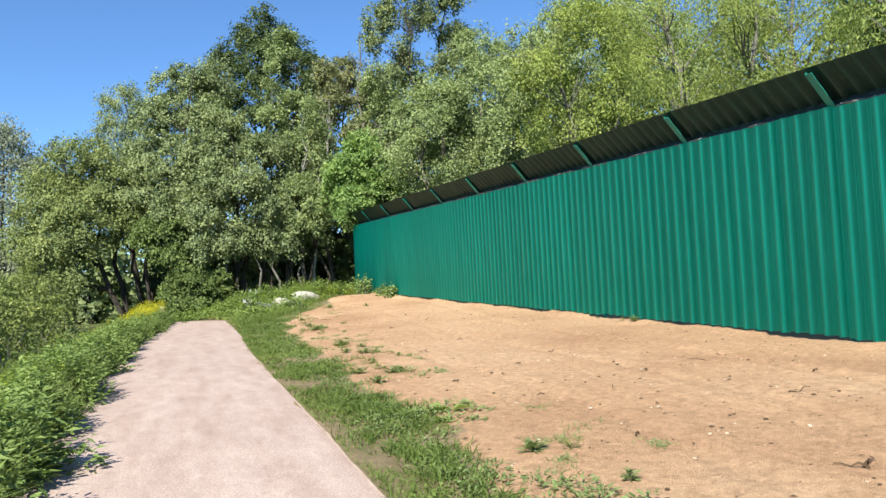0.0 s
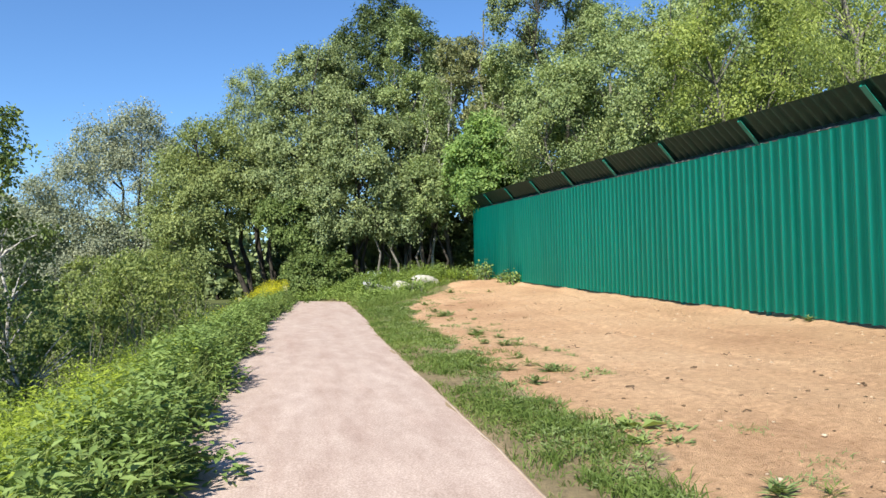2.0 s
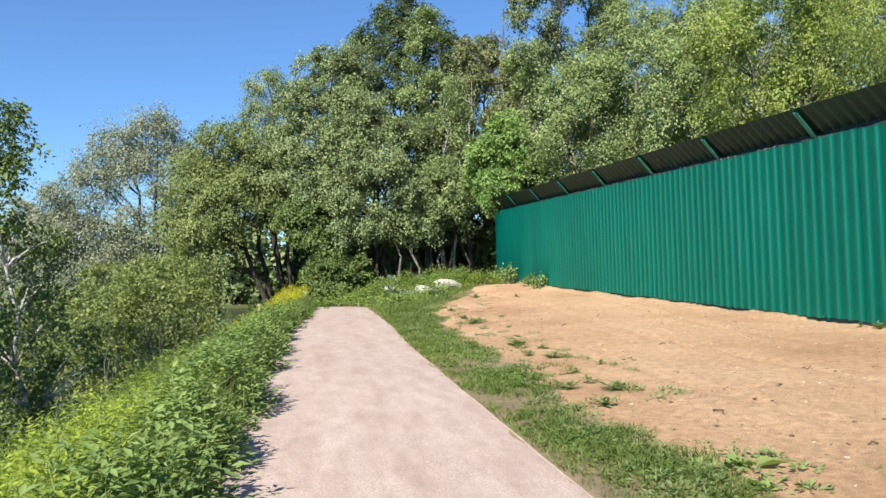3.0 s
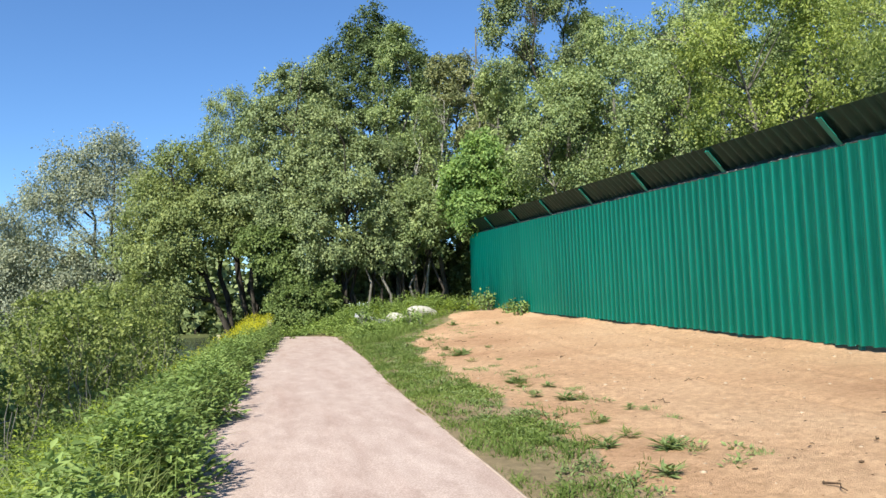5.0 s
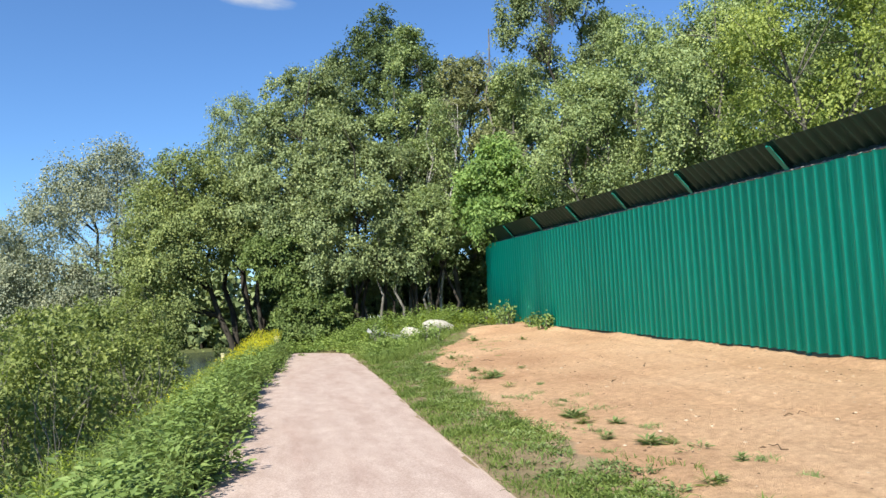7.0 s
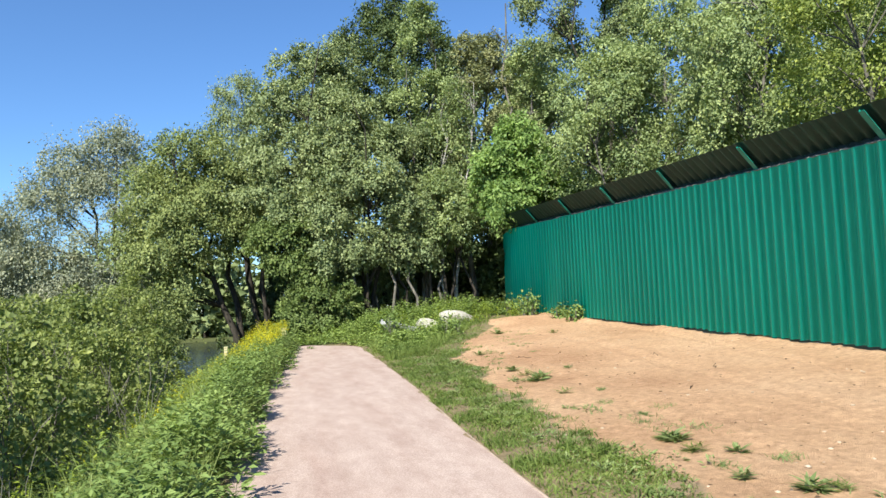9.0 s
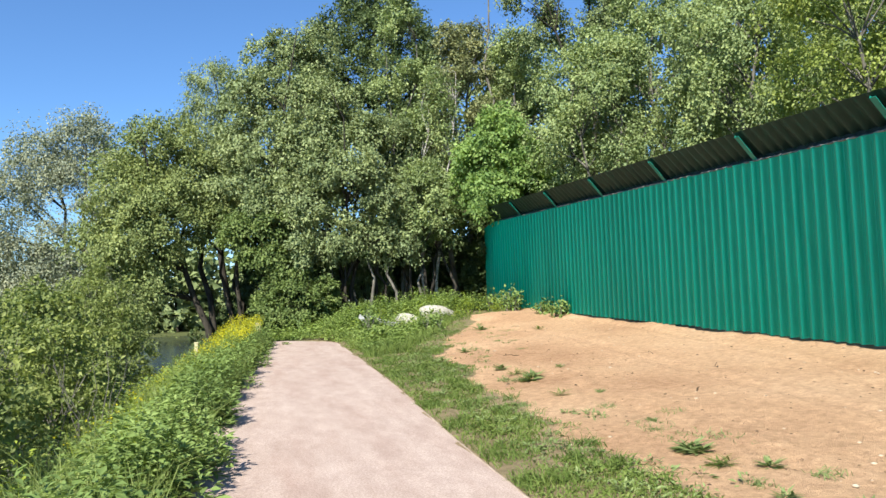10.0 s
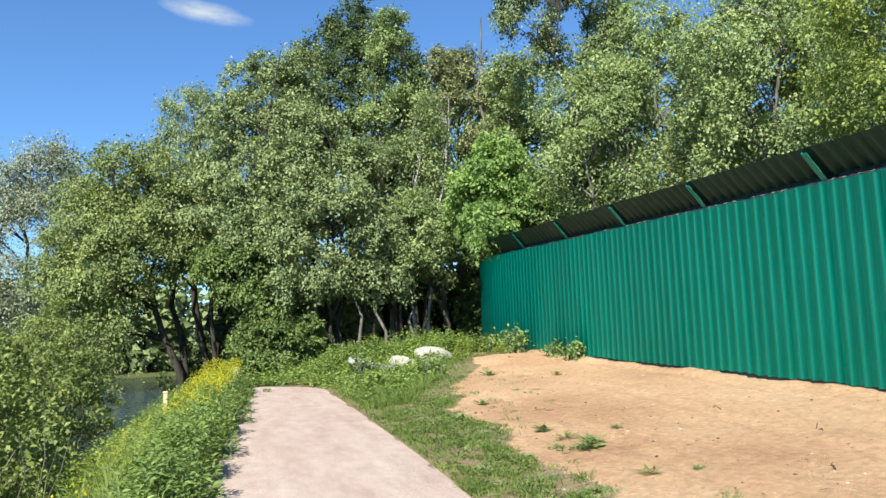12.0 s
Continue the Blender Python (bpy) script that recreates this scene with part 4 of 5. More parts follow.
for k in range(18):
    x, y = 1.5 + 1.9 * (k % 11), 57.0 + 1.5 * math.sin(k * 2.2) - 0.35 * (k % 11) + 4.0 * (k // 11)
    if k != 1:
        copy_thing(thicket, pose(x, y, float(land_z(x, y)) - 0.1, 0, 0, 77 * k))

# more added filler, with the shade behind the trunks in its leaf colour
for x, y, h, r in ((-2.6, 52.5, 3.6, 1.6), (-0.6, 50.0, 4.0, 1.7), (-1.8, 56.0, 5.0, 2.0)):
    shrub(x, y, h, r, L_DARK, "filler shrub behind the trunks at the pond, leaves coloured dark for shade", 5000, 0.22, bark=M_BARK, group="shrubs under the trees")

# saplings and shrubs between the path and the pond
tree("birch", "young white-stemmed birch on the pond bank", -4.5, 12.0, 4.3, 1.15, 0.9, "column", L_BIRCH, M_BIRCH, 16000, 0.085, (-0.35, -0.3), 1, 0.5, 0.42, 90, 0.045, 0.12, group="saplings on the bank")
tree("birch", "young birch sapling by the water", -5.2, 9.6, 4.0, 1.1, 0.6, "column", L_BIRCH, M_BIRCH, 12000, 0.085, (-0.2, 0), 1, 0.5, 0.42, 80, 0.04, 0.1, group="saplings on the bank")
for x, y, h, r, n in ((-3.6, 15.2, 2.5, 1.15, 11000), (-4.6, 17.6, 3.2, 1.3, 11000), (-3.7, 19.6, 2.7, 1.2, 9000), (-4.4, 22.5, 3.6, 1.4, 9000), (-5.0, 25.5, 3.0, 1.1, 7000),
                      (-5.5, 28.0, 2.6, 1.2, 7000), (-5.1, 33.0, 4.4, 1.3, 12000), (-6.2, 37.0, 6.0, 1.7, 14000), (-7.6, 34.0, 5.0, 1.6, 9000), (-5.3, 14.0, 3.4, 1.3, 9000), (-6.2, 20.5, 3.4, 1.5, 9000), (-5.4, 25.0, 4.4, 1.5, 10000), (-6.2, 30.0, 5.2, 1.9, 11000), (-4.9, 21.0, 3.8, 1.3, 8000), (-7.0, 26.5, 5.0, 1.7, 9000)):
    shrub(x, y, h, r, L_SHRUB, "bushy green willow shrub on the pond bank", n, 0.085 if y < 21 else 0.12)
for x, y in ((-2.9, 13.2), (-3.2, 10.6), (-2.7, 18.0), (-2.9, 15.8)):
    dry = tagged(new("dry_stems"), "bundle of dry leafless stems on the bank", "dead plant", "dry stems on the bank")
    dry.location = (x, y, float(land_z(x, y)) - 0.03)
    for k in range(9):
        a, l = RNG.uniform(0, 6.28), RNG.uniform(0.6, 1.5)
        v, f = tube(limb_path((0.05 * math.cos(a), 0.05 * math.sin(a), 0), (0.35 * l * math.cos(a), 0.35 * l * math.sin(a), l), 0, 5, 0.15), np.linspace(0.008, 0.003, 5), 4)
        child("stem", mesh_of("stem", v, f, M_GREYBARK, True), dry)


def herbs(at, tall, per, size, leaf_ratio=0.55, rise=0.1, spread=0.16):
    """Leafy herbs: stems with leaves standing out all round, larger below."""
    n = len(at)
    lean = RNG.normal(size=(n, 2)) * 0.12
    f = RNG.uniform(0.12, 1.0, (n, per))
    a = RNG.uniform(0, 2 * np.pi, (n, per))
    reach = spread * (1.1 - 0.6 * f) * RNG.uniform(0.2, 1, (n, per))
    p = np.stack([at[:, None, 0] + (lean[:, None, 0] * f) * tall[:, None] + reach * np.cos(a), at[:, None, 1] + (lean[:, None, 1] * f) * tall[:, None] + reach * np.sin(a),
                  at[:, None, 2] + f * tall[:, None]], -1).reshape(-1, 3)
    way = np.stack([np.cos(a), np.sin(a), rise + 0.35 * RNG.normal(size=a.shape)], -1).reshape(-1, 3)
    face = np.stack([0.35 * RNG.normal(size=a.shape), 0.35 * RNG.normal(size=a.shape), np.ones_like(a)], -1).reshape(-1, 3)
    ln = (size * (1.25 - 0.6 * f) * RNG.uniform(0.6, 1.3, f.shape)).ravel()
    stem = blades(at, np.stack([lean[:, 0], lean[:, 1], np.ones(n)], 1), tall * 0.98, 0.008, 0.02)
    return [leaves(p, way, face, ln, ln * leaf_ratio), stem]


def scatter(n, x0, x1, y0, y1, power=1.0):
    """Places on the land; x0 and x1 may be functions of y; power above 1 draws them nearer."""
    y = y0 + (y1 - y0) * RNG.uniform(0, 1, n) ** power
    a, b = (x0(y) if callable(x0) else x0), (x1(y) if callable(x1) else x1)
    x = a + (b - a) * RNG.uniform(0, 1, n)
    return np.stack([x, y, land_z(x, y) - 0.01], 1)


def stuff(name, pieces, mat, label, category):
    v, f = joined(pieces)
    return tagged(new(name, mesh_of(name, v, f, mat)), label, category, kind="stuff")


# the verge on the pond side
p = scatter(2700, lambda y: path_left(y) - 1.9, lambda y: path_left(y) + 0.1, -1, 35, 1.3)
bush = 0.5 + 0.5 * np.sin(p[:, 1] * 3.1 + 1.3 * np.sin(p[:, 1] * 0.83)) * np.sin(p[:, 1] * 1.37 + 0.6)
over = p[:, 0] - path_left(p[:, 1])
p = p[over < -0.16 + 0.26 * bush[:, ]]
bush = 0.5 + 0.5 * np.sin(p[:, 1] * 3.1 + 1.3 * np.sin(p[:, 1] * 0.83)) * np.sin(p[:, 1] * 1.37 + 0.6)
back = np.clip((path_left(p[:, 1]) - p[:, 0] + 0.1) / 1.0, 0, 1)
tall = (0.09 + 0.33 * back ** 0.7 + 0.26 * bush * (1 - 0.5 * back)) * RNG.uniform(0.65, 1.25, len(p)) * np.interp(p[:, 1], [0, 10, 20, 34], [0.72, 0.88, 1.15, 1.35])
tall = tall * (0.34 + 0.95 * smooth(-0.6, 0.7, wave(p[:, 0] * 1.5, p[:, 1] * 0.95, 3.3)))
tall = tall * (1 - 0.72 * smooth(0.7, 1.3, path_left(p[:, 1]) - p[:, 0]))
mask = wave(p[:, 0] * 1.3, p[:, 1] * 0.8, 7.0) + 0.35 * RNG.normal(size=len(p)) > 0.0
stuff("verge_herbs", herbs(p[mask], tall[mask], 48, 0.074), L_HERB, "dense leafy green herbs along the path verge", "plants")
bushes = []
for k, y in enumerate((1.5, 3.2, 4.6, 6.4, 8.6, 9.4, 11.7, 13.9, 15.1, 17.3, 19.6, 21.2, 23.5, 25.4, 27.6, 29.7, 31.8, 33.6)):
    r = 0.30 + 0.14 * ((k * 7) % 5) / 4
    at = np.column_stack([path_left(y) - 0.28 + RNG.normal(size=46) * r * 0.6, y + RNG.normal(size=46) * r * 0.8])
    at = np.column_stack([at, land_z(at[:, 0], at[:, 1]) - 0.01])
    bushes += herbs(at, RNG.uniform(0.4, 0.78, 46) * np.exp(-((at[:, 0] - path_left(y) + 0.28) / (1.6 * r)) ** 2), 52, 0.105, 0.42, 0.1)
stuff("edge_nettles", bushes, L_NETTLE, "dark green nettle bushes overhanging the path edge", "plants")
stuff("verge_nettles", herbs(p[~mask], tall[~mask] * 0.95, 46, 0.078, 0.38, -0.1), L_NETTLE, "dark green nettles along the path verge", "plants")
lime = scatter(700, lambda y: path_left(y) - 2.2, lambda y: path_left(y) - 0.2, 1, 30, 1.4)
near = scatter(520, lambda y: path_left(y) - 2.4, lambda y: path_left(y) - 0.35, 2.2, 6.4)
lime = lime[wave(lime[:, 0] * 1.1, lime[:, 1] * 0.9, 5.0) > 0.05]
lime = np.concatenate([lime, near])
stuff("verge_goldenrod", herbs(lime, RNG.uniform(0.35, 0.75, len(lime)), 56, 0.062, 0.36, 0.3, 0.13), L_LIME, "yellow-green feathery herbs on the verge", "plants")
p = scatter(34000, lambda y: path_left(y) - 4.0, lambda y: path_left(y) - 0.05, -1, 35, 1.4)
lift = RNG.normal(size=(len(p), 2)) * 0.28
stuff("verge_grass", [blades(p, np.column_stack([lift, np.ones(len(p))]), RNG.uniform(0.3, 0.85, len(p)), 0.009, RNG.uniform(0.1, 0.6, len(p)))], L_TALL,
      "tall light green grass on the bank", "grass")
p = scatter(900, lambda y: path_left(y) - 3.6, lambda y: path_left(y) - 1.5, 1, 34, 1.2)
stuff("bank_herbs", herbs(p, RNG.uniform(0.3, 0.75, len(p)), 26, 0.11), L_HERB, "tangled herbs on the slope to the pond", "plants")
# marker posts at the end of the hedge
for x, y, top, wide in ((-0.5, 34.0, 1.08, 0.17), (-2.26, 30.0, 0.7, 0.1)):
    z = float(land_z(x, y)) - 0.1
    post = tagged(new("marker_post"), "short cream-painted wooden post among yellow flowers", "post", "marker posts by the path")
    post.location = (x, y, z)
    part("shaft", box_bm((wide, wide, top - z - 0.05), (0, 0, (top - z - 0.05) / 2), 0.012), M_CREAM, post)
    part("cap", box_bm((wide + 0.02, wide + 0.02, 0.05), (0, 0, top - z - 0.025), 0.015), M_CREAM, post)
# yellow flowers
p = np.concatenate([scatter(210, lambda y: path_left(y) - 1.1, lambda y: path_left(y) - 0.12, 27.5, 34.6), scatter(40, lambda y: path_left(y) - 1.1, lambda y: path_left(y) - 0.2, 22, 27.5), scatter(16, lambda y: path_left(y) - 1.8, lambda y: path_left(y) - 0.8, 15, 22),
                    scatter(30, lambda y: path_left(y) - 2.2, lambda y: path_left(y) - 1.2, 4, 7.5)])
tall = np.interp(p[:, 1], [4, 10, 20, 27, 34], [0.4, 0.45, 0.6, 0.78, 1.0]) * RNG.uniform(0.8, 1.1, len(p))
stuff("flower_stalks", herbs(p, tall, 12, 0.09, 0.4, 0.4, 0.1), L_HERB, "upright leafy flower stalks by the path", "plants")
q = np.repeat(p, 16, 0)
q[:, 2] += np.repeat(tall, 16) * RNG.uniform(0.86, 1.08, len(q))
q[:, :2] += RNG.normal(size=(len(q), 2)) * 0.07
stuff("yellow_blossom", [leaves(q, RNG.normal(size=q.shape) + [[0, 0, 0.6]], RNG.normal(size=q.shape) + [[0, 0, 1]], 0.032, 0.026)], L_YELLOW, "small bright yellow blossoms on the stalks", "flowers")

# the grass strip between the path and the sand
p = scatter(90000, lambda y: path_right(y) + 0.03, lambda y: path_right(y) + np.interp(y, [0, 22, 26, 34], [1.5, 2.0, 4.0, 6.5]), 1.0, 36, 1.5)
t = turf_at(p[:, 0], p[:, 1]) + 0.75 * wave(p[:, 0] * 2.6, p[:, 1] * 2.4, 6.0) + 0.3 * wave(p[:, 0] * 7, p[:, 1] * 6, 3.0)
p = p[(t > 0.5 + 0.45 * RNG.uniform(0, 1, len(p))) & (wave(p[:, 0] * 3.4, p[:, 1] * 2.1, 8.0) + 0.3 * RNG.normal(size=len(p)) < 0.22)]
q = scatter(40000, lambda y: path_right(y) + 0.06, lambda y: path_right(y) + np.interp(y, [0, 22, 26, 34], [1.5, 2.0, 4.0, 6.5]), 12, 36)
t = turf_at(q[:, 0], q[:, 1]) + 0.8 * wave(q[:, 0] * 2.2, q[:, 1] * 1.9, 6.0) + 0.4 * wave(q[:, 0] * 6, q[:, 1] * 5, 1.0)
tuft = scatter(46, lambda y: path_right(y) + 0.9, lambda y: path_right(y) + np.interp(y, [0, 22, 30], [2.2, 3.0, 6.5]), 2.5, 31)
reach = RNG.uniform(0.03, 0.13, len(tuft))
tuft = np.repeat(tuft, 70, 0)
tuft[:, :2] += RNG.normal(size=(len(tuft), 2)) * np.repeat(reach, 70)[:, None]
tuft[:, 2] = land_z(tuft[:, 0], tuft[:, 1]) - 0.01
p = np.concatenate([p, q[t > 1.05 + 0.5 * RNG.uniform(0, 1, len(q))]])
lift = RNG.normal(size=(len(p), 2)) * 0.5
clumpy = scatter(240, lambda y: path_right(y) + 0.08, lambda y: path_right(y) + np.interp(y, [0, 22, 26, 34], [1.1, 1.5, 3.0, 5.0]), 1.2, 32, 1.5)
clumpy = clumpy[turf_at(clumpy[:, 0], clumpy[:, 1]) > 0.4]
reach = RNG.uniform(0.04, 0.13, len(clumpy))
clumpy = np.repeat(clumpy, 55, 0)
clumpy[:, :2] += RNG.normal(size=(len(clumpy), 2)) * np.repeat(reach, 55)[:, None]
clumpy[:, 0] = np.maximum(clumpy[:, 0], path_right(clumpy[:, 1]) + 0.03)
clumpy[:, 2] = land_z(clumpy[:, 0], clumpy[:, 1]) - 0.01
splay = RNG.normal(size=(len(clumpy), 2)) * 0.5
stuff("strip_tussocks", [blades(clumpy, np.column_stack([splay, np.ones(len(clumpy))]), RNG.uniform(0.07, 0.19, len(clumpy)), 0.009, RNG.uniform(0.15, 0.7, len(clumpy)))], L_TUSSOCK,
      "taller darker grass tussocks in the strip", "grass")
stuff("strip_grass", [blades(p, np.column_stack([lift, np.ones(len(p))]), RNG.uniform(0.03, 0.11, len(p)), np.interp(p[:, 1], [3, 12, 25], [0.006, 0.010, 0.016]), RNG.uniform(0.1, 0.7, len(p)))], L_GRASS,
      "short patchy green grass beside the path", "grass")
lift = RNG.normal(size=(len(tuft), 2)) * 0.75
stuff("sand_tufts", [blades(tuft, np.column_stack([lift, np.ones(len(tuft))]), RNG.uniform(0.03, 0.1, len(tuft)), 0.008, RNG.uniform(0.2, 0.8, len(tuft)))], L_WEED, "grey-green grass tufts at the edge of the sand", "grass")
p = scatter(1700, lambda y: path_right(y) + 0.4, lambda y: path_right(y) + np.interp(y, [0, 22, 26, 34], [1.9, 2.5, 4.2, 6.5]), 1.2, 33, 1.4)
t = turf_at(p[:, 0], p[:, 1]) + 0.9 * wave(p[:, 0] * 3.1, p[:, 1] * 2.3, 2.0)
p = p[(t > 0.45) & (t < 1.6)]
stuff("edge_weeds", herbs(p, RNG.uniform(0.02, 0.09, len(p)), 18, 0.06, 0.38, 0.3, 0.11), L_WEED, "flat grey-green weeds where the grass meets the sand", "plants")
p = scatter(2200, lambda y: path_right(y) + 0.22, lambda y: path_right(y) + np.interp(y, [0, 22, 26, 34], [1.35, 1.9, 3.5, 6.0]), 1.2, 36, 1.4)
t = turf_at(p[:, 0], p[:, 1]) + 1.0 * wave(p[:, 0] * 2.1, p[:, 1] * 1.9, 9.0)
p = p[(t > 1.15) & (t < 2.5)]
stuff("strip_herbs", herbs(p, RNG.uniform(0.03, 0.11, len(p)), 20, 0.05, 0.45, 0.3, 0.1), L_GRASS, "low broad-leaved weeds in the grass strip", "plants")
# the overgrown bank at the end of the sand
bend = scatter(1000, -3.0, 4.0, 33.5, 40.5)
bend = bend[np.hypot(bend[:, 0] + 3.25, bend[:, 1] - 33.0) > 5.55]
p = np.concatenate([scatter(620, lambda y: path_right(y) + 0.35, lambda y: path_right(y) + np.interp(y, [26, 30, 34, 37], [0.8, 2.2, 4.2, 6.5]), 27, 38), bend, scatter(380, 3.0, 9.0, 36.0, 39.5)])
tall = np.interp(p[:, 1], [27, 33, 38], [0.15, 0.36, 0.34]) * RNG.uniform(0.3, 1.9, len(p)) * (0.6 + 0.7 * smooth(-0.4, 0.5, wave(p[:, 0] * 2.0, p[:, 1] * 1.7, 2.0)))
half = len(p) // 3
pick = RNG.permutation(len(p))
stuff("bank_nettles", herbs(p[pick[:half]], tall[pick[:half]], 24, 0.13, 0.5, -0.1), L_NETTLE, "nettles on the overgrown bank", "plants")
stuff("bank_greens", herbs(p[pick[half:]], tall[pick[half:]], 24, 0.14, 0.6, 0.1), L_HERB, "light green weeds on the overgrown bank", "plants")
p = np.concatenate([scatter(9000, lambda y: path_right(y) + 0.2, lambda y: path_right(y) + np.interp(y, [26, 30, 34, 37], [1.2, 2.8, 4.6, 6.5]), 26, 38), scatter(3500, -2, 9, 38, 41)])
lift = RNG.normal(size=(len(p), 2)) * 0.35
stuff("bank_grass", [blades(p, np.column_stack([lift, np.ones(len(p))]), RNG.uniform(0.12, 0.42, len(p)), 0.016, RNG.uniform(0.1, 0.6, len(p)))], L_GRASS, "long green grass on the overgrown bank", "grass")
p = scatter(90, 2.8, 8.5, 32.5, 37.5)
stuff("bank_yellow_herbs", herbs(p, RNG.uniform(0.35, 0.8, len(p)), 34, 0.11, 0.35, 0.3, 0.13), L_LIME, "yellow-green herbs among the bank weeds", "plants")


def weed(x, y, size, count, leaf, label, tall=0.12, ratio=0.3, group="weeds on the sand"):
    """A rosette of long leaves lying out from one root."""
    ob = tagged(new("weed"), label, "weed", group)
    ob.location = (x, y, float(land_z(x, y)) - 0.005)
    a = RNG.uniform(0, 2 * np.pi, count)
    k = RNG.uniform(0, 1, count)
    way = np.stack([np.cos(a), np.sin(a), 0.06 + 0.55 * k * k], 1)
    at = np.stack([0.35 * size * k * np.cos(a * 3), 0.35 * size * k * np.sin(a * 3), tall * k * 0.3], 1)
    face = np.stack([-np.cos(a) * 0.5, -np.sin(a) * 0.5, np.ones(count)], 1) + RNG.normal(size=(count, 3)) * 0.2
    ln = size * RNG.uniform(0.5, 1.1, count)
    v, f = leaves(at, way, face, ln, ln * ratio, 0.2)
    child("leaf_rosette", mesh_of("leaf_rosette", v, f, leaf), ob)
    return ob


for k, (x, y, s) in enumerate([(2.6, 9.72, 0.22), (2.19, 7.6, 0.2), (2.99, 13.25, 0.22), (2.14, 8.86, 0.2), (3.23, 12.61, 0.18), (3.59, 20.2, 0.25), (2.64, 3.57, 0.16), (2.34, 3.66, 0.2),
                               (2.58, 2.68, 0.13), (2.88, 12.79, 0.2), (2.75, 11.84, 0.16), (2.98, 11.33, 0.24), (3.15, 11.25, 0.2), (3.29, 10.3, 0.14), (2.19, 8.6, 0.2), (2.57, 8.96, 0.2),
                               (2.61, 8.34, 0.24), (2.72, 8.4, 0.2), (3.57, 19.35, 0.28), (3.49, 18.61, 0.34), (3.7, 18.9, 0.28), (7.11, 27.24, 0.3), (6.03, 29.25, 0.4), (3.0, 22.33, 0.3),
                               (3.31, 16.9, 0.25), (4.45, 19.62, 0.16), (2.98, 13.39, 0.26), (2.94, 12.81, 0.22), (2.71, 9.76, 0.14), (9.0, 11.83, 0.2), (8.95, 12.2, 0.16), (4.0, 24.0, 0.25)]):
    weed(x, y, s * 0.72, 60, L_WEED if k % 3 else L_GRASS, "low grey-green weed rosette on bare sand", 0.16, 0.2 if k % 3 else 0.08)
weed(2.3, 5.35, 0.2, 8, L_HERB, "broad-leaved burdock at the edge of the sand", 0.12, 0.75)
weed(2.05, 5.0, 0.18, 7, L_HERB, "broad-leaved burdock at the edge of the sand", 0.12, 0.75)
for x, y, h, r in ((8.8, 34.2, 0.9, 0.35), (8.6, 33.4, 0.55, 0.3), (8.9, 31.2, 0.4, 0.25), (8.95, 29.8, 0.4, 0.2), (8.6, 35.6, 0.7, 0.4), (4.9, 31.0, 0.6, 0.5), (3.3, 33.4, 1.0, 0.5)):
    shrub(x, y, h, r, L_NETTLE, "leafy green weed clump beside the fence" if x > 8 else "tall dark leafy weed clump on the bank", 420, 0.15, 3, name="weed_clump", group="weed clumps")


# ---- stones and litter on the sand ----
def stone(name, label, x, y, size, mat, turn=0.0, lumps=0.18, sink=0.2, group=""):
    bm = bmesh.new()
    bmesh.ops.create_icosphere(bm, subdivisions=3, radius=0.5)
    seed = RNG.uniform(0, 30)
    for v in bm.verts:
        v.co *= 1 + lumps * noise.noise(v.co * 2.3 + Vector((seed, 0, 0))) * 2
        v.co = Vector([math.copysign(abs(c * 2) ** 0.7 / 2, c) for c in v.co])
    ob = tagged(new(name), label, "stone", group)
    ob.location = (x, y, float(land_z(x, y)) + size[2] * (0.5 - sink))
    ob.rotation_euler = (0.05, 0.06, turn)
    bmesh.ops.scale(bm, vec=size, verts=bm.verts[:])
    for fc in bm.faces:
        fc.smooth = True
    part("block", bm, mat, ob)
    return ob


stone("boulder", "pale limestone block half sunk in weeds", 6.1, 35.0, (1.35, 0.7, 0.62), M_STONE, 0.2, sink=0.12, group="pale blocks on the bank")
stone("boulder", "pale limestone block in the weeds", 4.85, 34.7, (0.95, 0.6, 0.6), M_STONE, -0.3, sink=0.16, group="pale blocks on the bank")
for x, y, z, w, tilt in ((3.5, 34.3, 0.50, 0.85, 0.35), (4.0, 33.9, 0.34, 0.8, 0.12)):
    ob = tagged(new("concrete_slab"), "broken grey concrete slab tipped in the weeds", "slab", "broken slabs")
    ob.location = (x, y, float(land_z(x, y)) + z)
    ob.rotation_euler = (tilt, 0.2, 0.4)
    bm = box_bm((w, 0.5, 0.16), (0, 0, 0), 0.02)
    part("slab", bm, M_SLAB, ob)

pebble = []
bm = bmesh.new()
bmesh.ops.create_icosphere(bm, subdivisions=1, radius=0.5)
ico_v, ico_f = np.array([v.co[:] for v in bm.verts]), np.array([[v.index for v in fc.verts] for fc in bm.faces])
bm.free()
p = scatter(1800, lambda y: path_right(y) + 0.9, 9.1, 1.5, 30, 1.6)
for q in p:
    s = RNG.uniform(0.2, 1.0) ** 2 * 0.05 * np.array([1.2, 1.0, 0.55])
    pebble.append((ico_v * s * RNG.uniform(0.8, 1.2, (len(ico_v), 1)) + q + [[0, 0, 0.01]], ico_f))
stuff("pebbles", pebble[:800], M_PEBBLE, "small pale pebbles scattered on the sand", "pebbles")
stuff("clods", pebble[800:], M_TWIG, "dark clods and bark scraps on the sand", "clods")
p = scatter(700, lambda y: path_right(y) + 0.8, 9.1, 1.5, 28, 1.7)
p[:, 2] += 0.014
flat = RNG.normal(size=p.shape) * [[1, 1, 0.12]]
stuff("bark_scraps", [leaves(p, flat, RNG.normal(size=p.shape) * 0.25 + [[0, 0, 1]], RNG.uniform(0.02, 0.075, len(p)), RNG.uniform(0.008, 0.03, len(p)))], M_TWIG, "dry leaf and bark scraps on the sand", "litter")
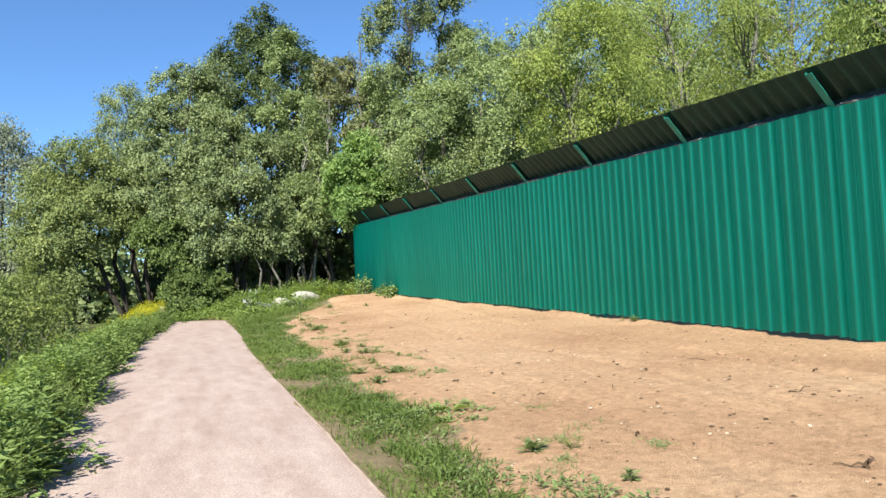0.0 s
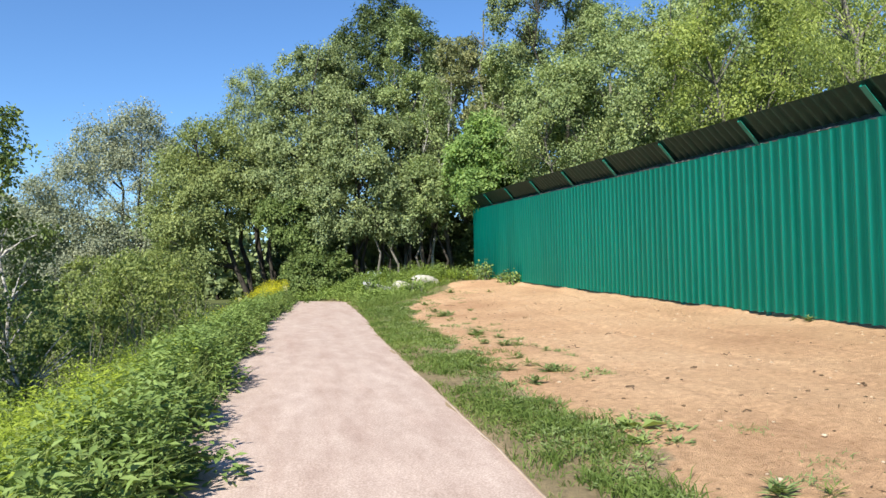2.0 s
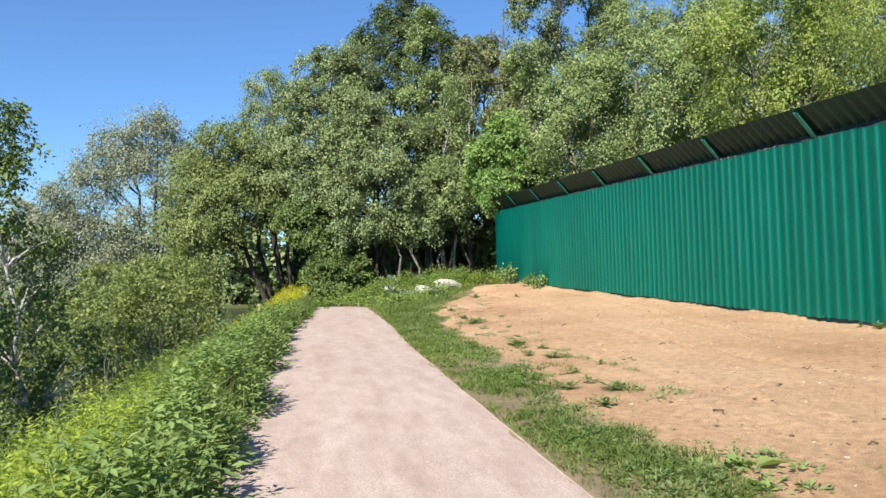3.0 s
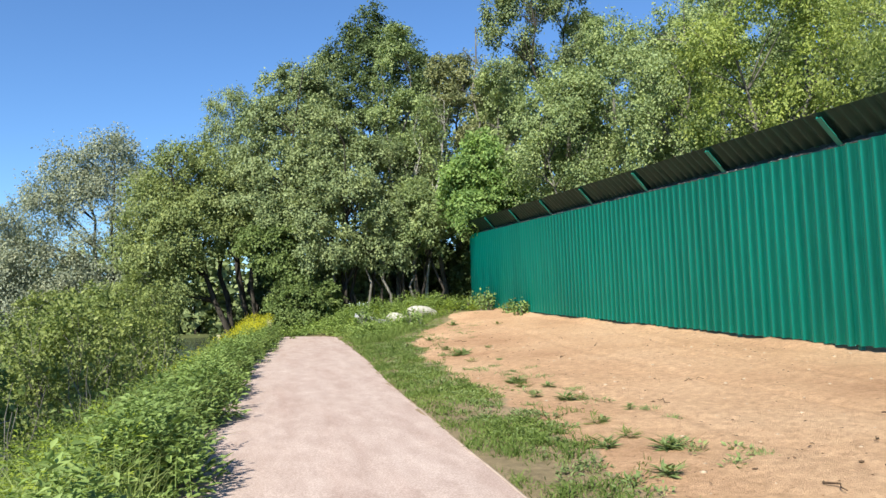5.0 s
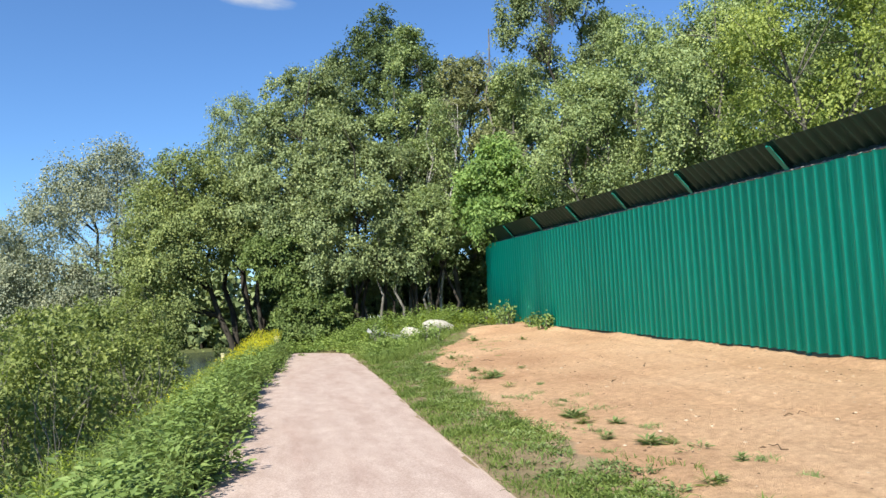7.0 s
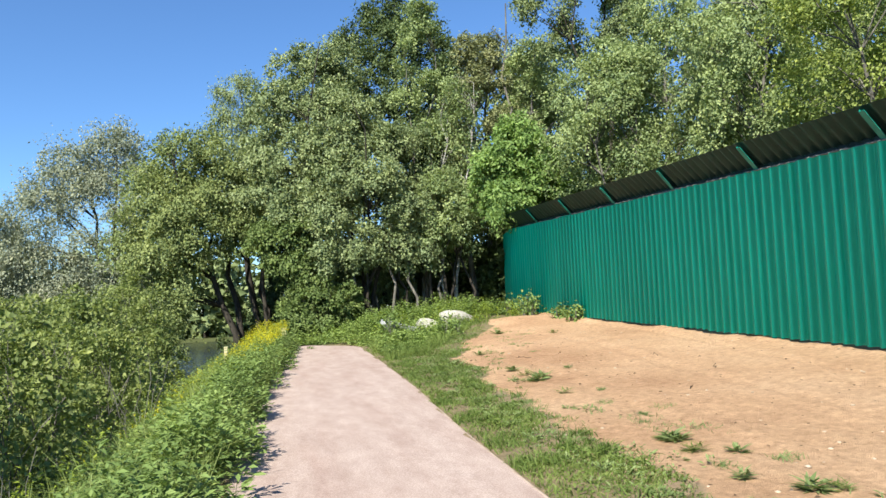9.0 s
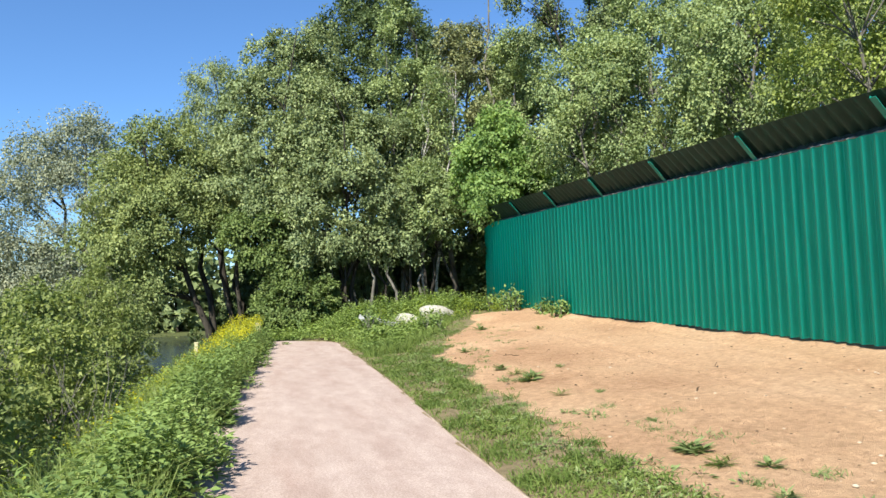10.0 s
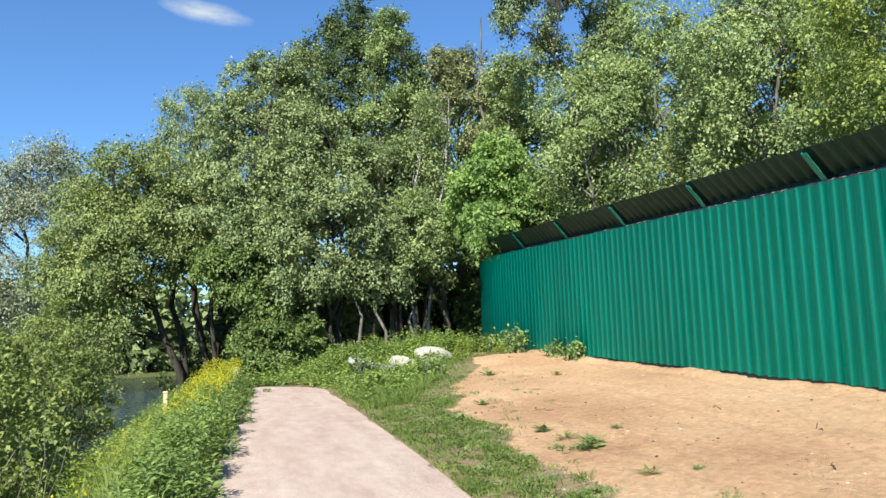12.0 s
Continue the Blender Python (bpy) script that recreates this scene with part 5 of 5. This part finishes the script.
for k, (x, y, l) in enumerate([(4.07, 2.1, 0.22), (4.2, 2.2, 0.18), (6.67, 6.48, 0.5), (5.6, 4.3, 0.35), (3.32, 3.63, 0.14), (7.0, 5.3, 0.2), (6.35, 17.8, 0.4), (5.0, 12.0, 0.3), (4.4, 8.0, 0.2),
                               (3.0, 7.0, 0.3), (3.9, 10.5, 0.25), (6.5, 20.0, 0.4), (4.8, 16.0, 0.3), (3.5, 5.6, 0.25), (5.4, 9.0, 0.2), (4.6, 22.0, 0.35)]):
    ob = tagged(new("twig"), "dry brown twig lying on the sand", "twig", "twigs on the sand")
    ob.location = (x, y, float(land_z(x, y)) + 0.008)
    a = RNG.uniform(0, 6.28)
    v, f = tube(limb_path((0, 0, 0), (l * math.cos(a), l * math.sin(a), 0.015), 0.03, 5, 0.3), np.linspace(0.009, 0.004, 5), 5)
    child("stick", mesh_of("stick", v, f, M_TWIG, True), ob)

# ---- one small cloud far off ----
m = bpy.data.materials.new("cloud")
m.use_nodes = True
nt = m.node_tree
v = coords(nt)
st = node(nt, "ShaderNodeMapping", Scale=(0.012, 0.012, 0.03))
nt.links.new(v, st.inputs["Vector"])
puff = noise_tex(nt, st.outputs[0], 1.6, 7.0, 0.6)
grad = nt.nodes.new("ShaderNodeTexGradient")
grad.gradient_type = "SPHERICAL"
rim = node(nt, "ShaderNodeMapping", Scale=(1 / 105, 1, 1 / 36))
nt.links.new(v, rim.inputs["Vector"])
nt.links.new(rim.outputs[0], grad.inputs["Vector"])
dense = nt.nodes.new("ShaderNodeMath")
dense.operation = "MULTIPLY"
nt.links.new(puff, dense.inputs[0])
nt.links.new(grad.outputs["Fac"], dense.inputs[1])
fac = ramp(nt, dense.outputs[0], [(0.08, (0, 0, 0)), (0.5, (0.85, 0.85, 0.85))])
glow = nt.nodes.new("ShaderNodeEmission")
glow.inputs[0].default_value, glow.inputs[1].default_value = (0.92, 0.95, 1.0, 1), 0.36
clear = nt.nodes.new("ShaderNodeBsdfTransparent")
both = nt.nodes.new("ShaderNodeMixShader")
nt.links.new(fac, both.inputs[0])
nt.links.new(clear.outputs[0], both.inputs[1])
nt.links.new(glow.outputs[0], both.inputs[2])
nt.links.new(both.outputs[0], nt.nodes["Material Output"].inputs["Surface"])
bm = bmesh.new()
bmesh.ops.create_grid(bm, x_segments=2, y_segments=2, size=160, matrix=Matrix.Rotation(math.pi / 2, 4, "X"))
me = bpy.data.meshes.new("cloud")
bm.to_mesh(me)
bm.free()
me.materials.append(m)
cloud = tagged(new("cloud", me), "small white wispy cloud in the blue sky", "cloud", kind="structure")
cloud.matrix_world = pose(-30, 1375, 600, -22, 9, 0)
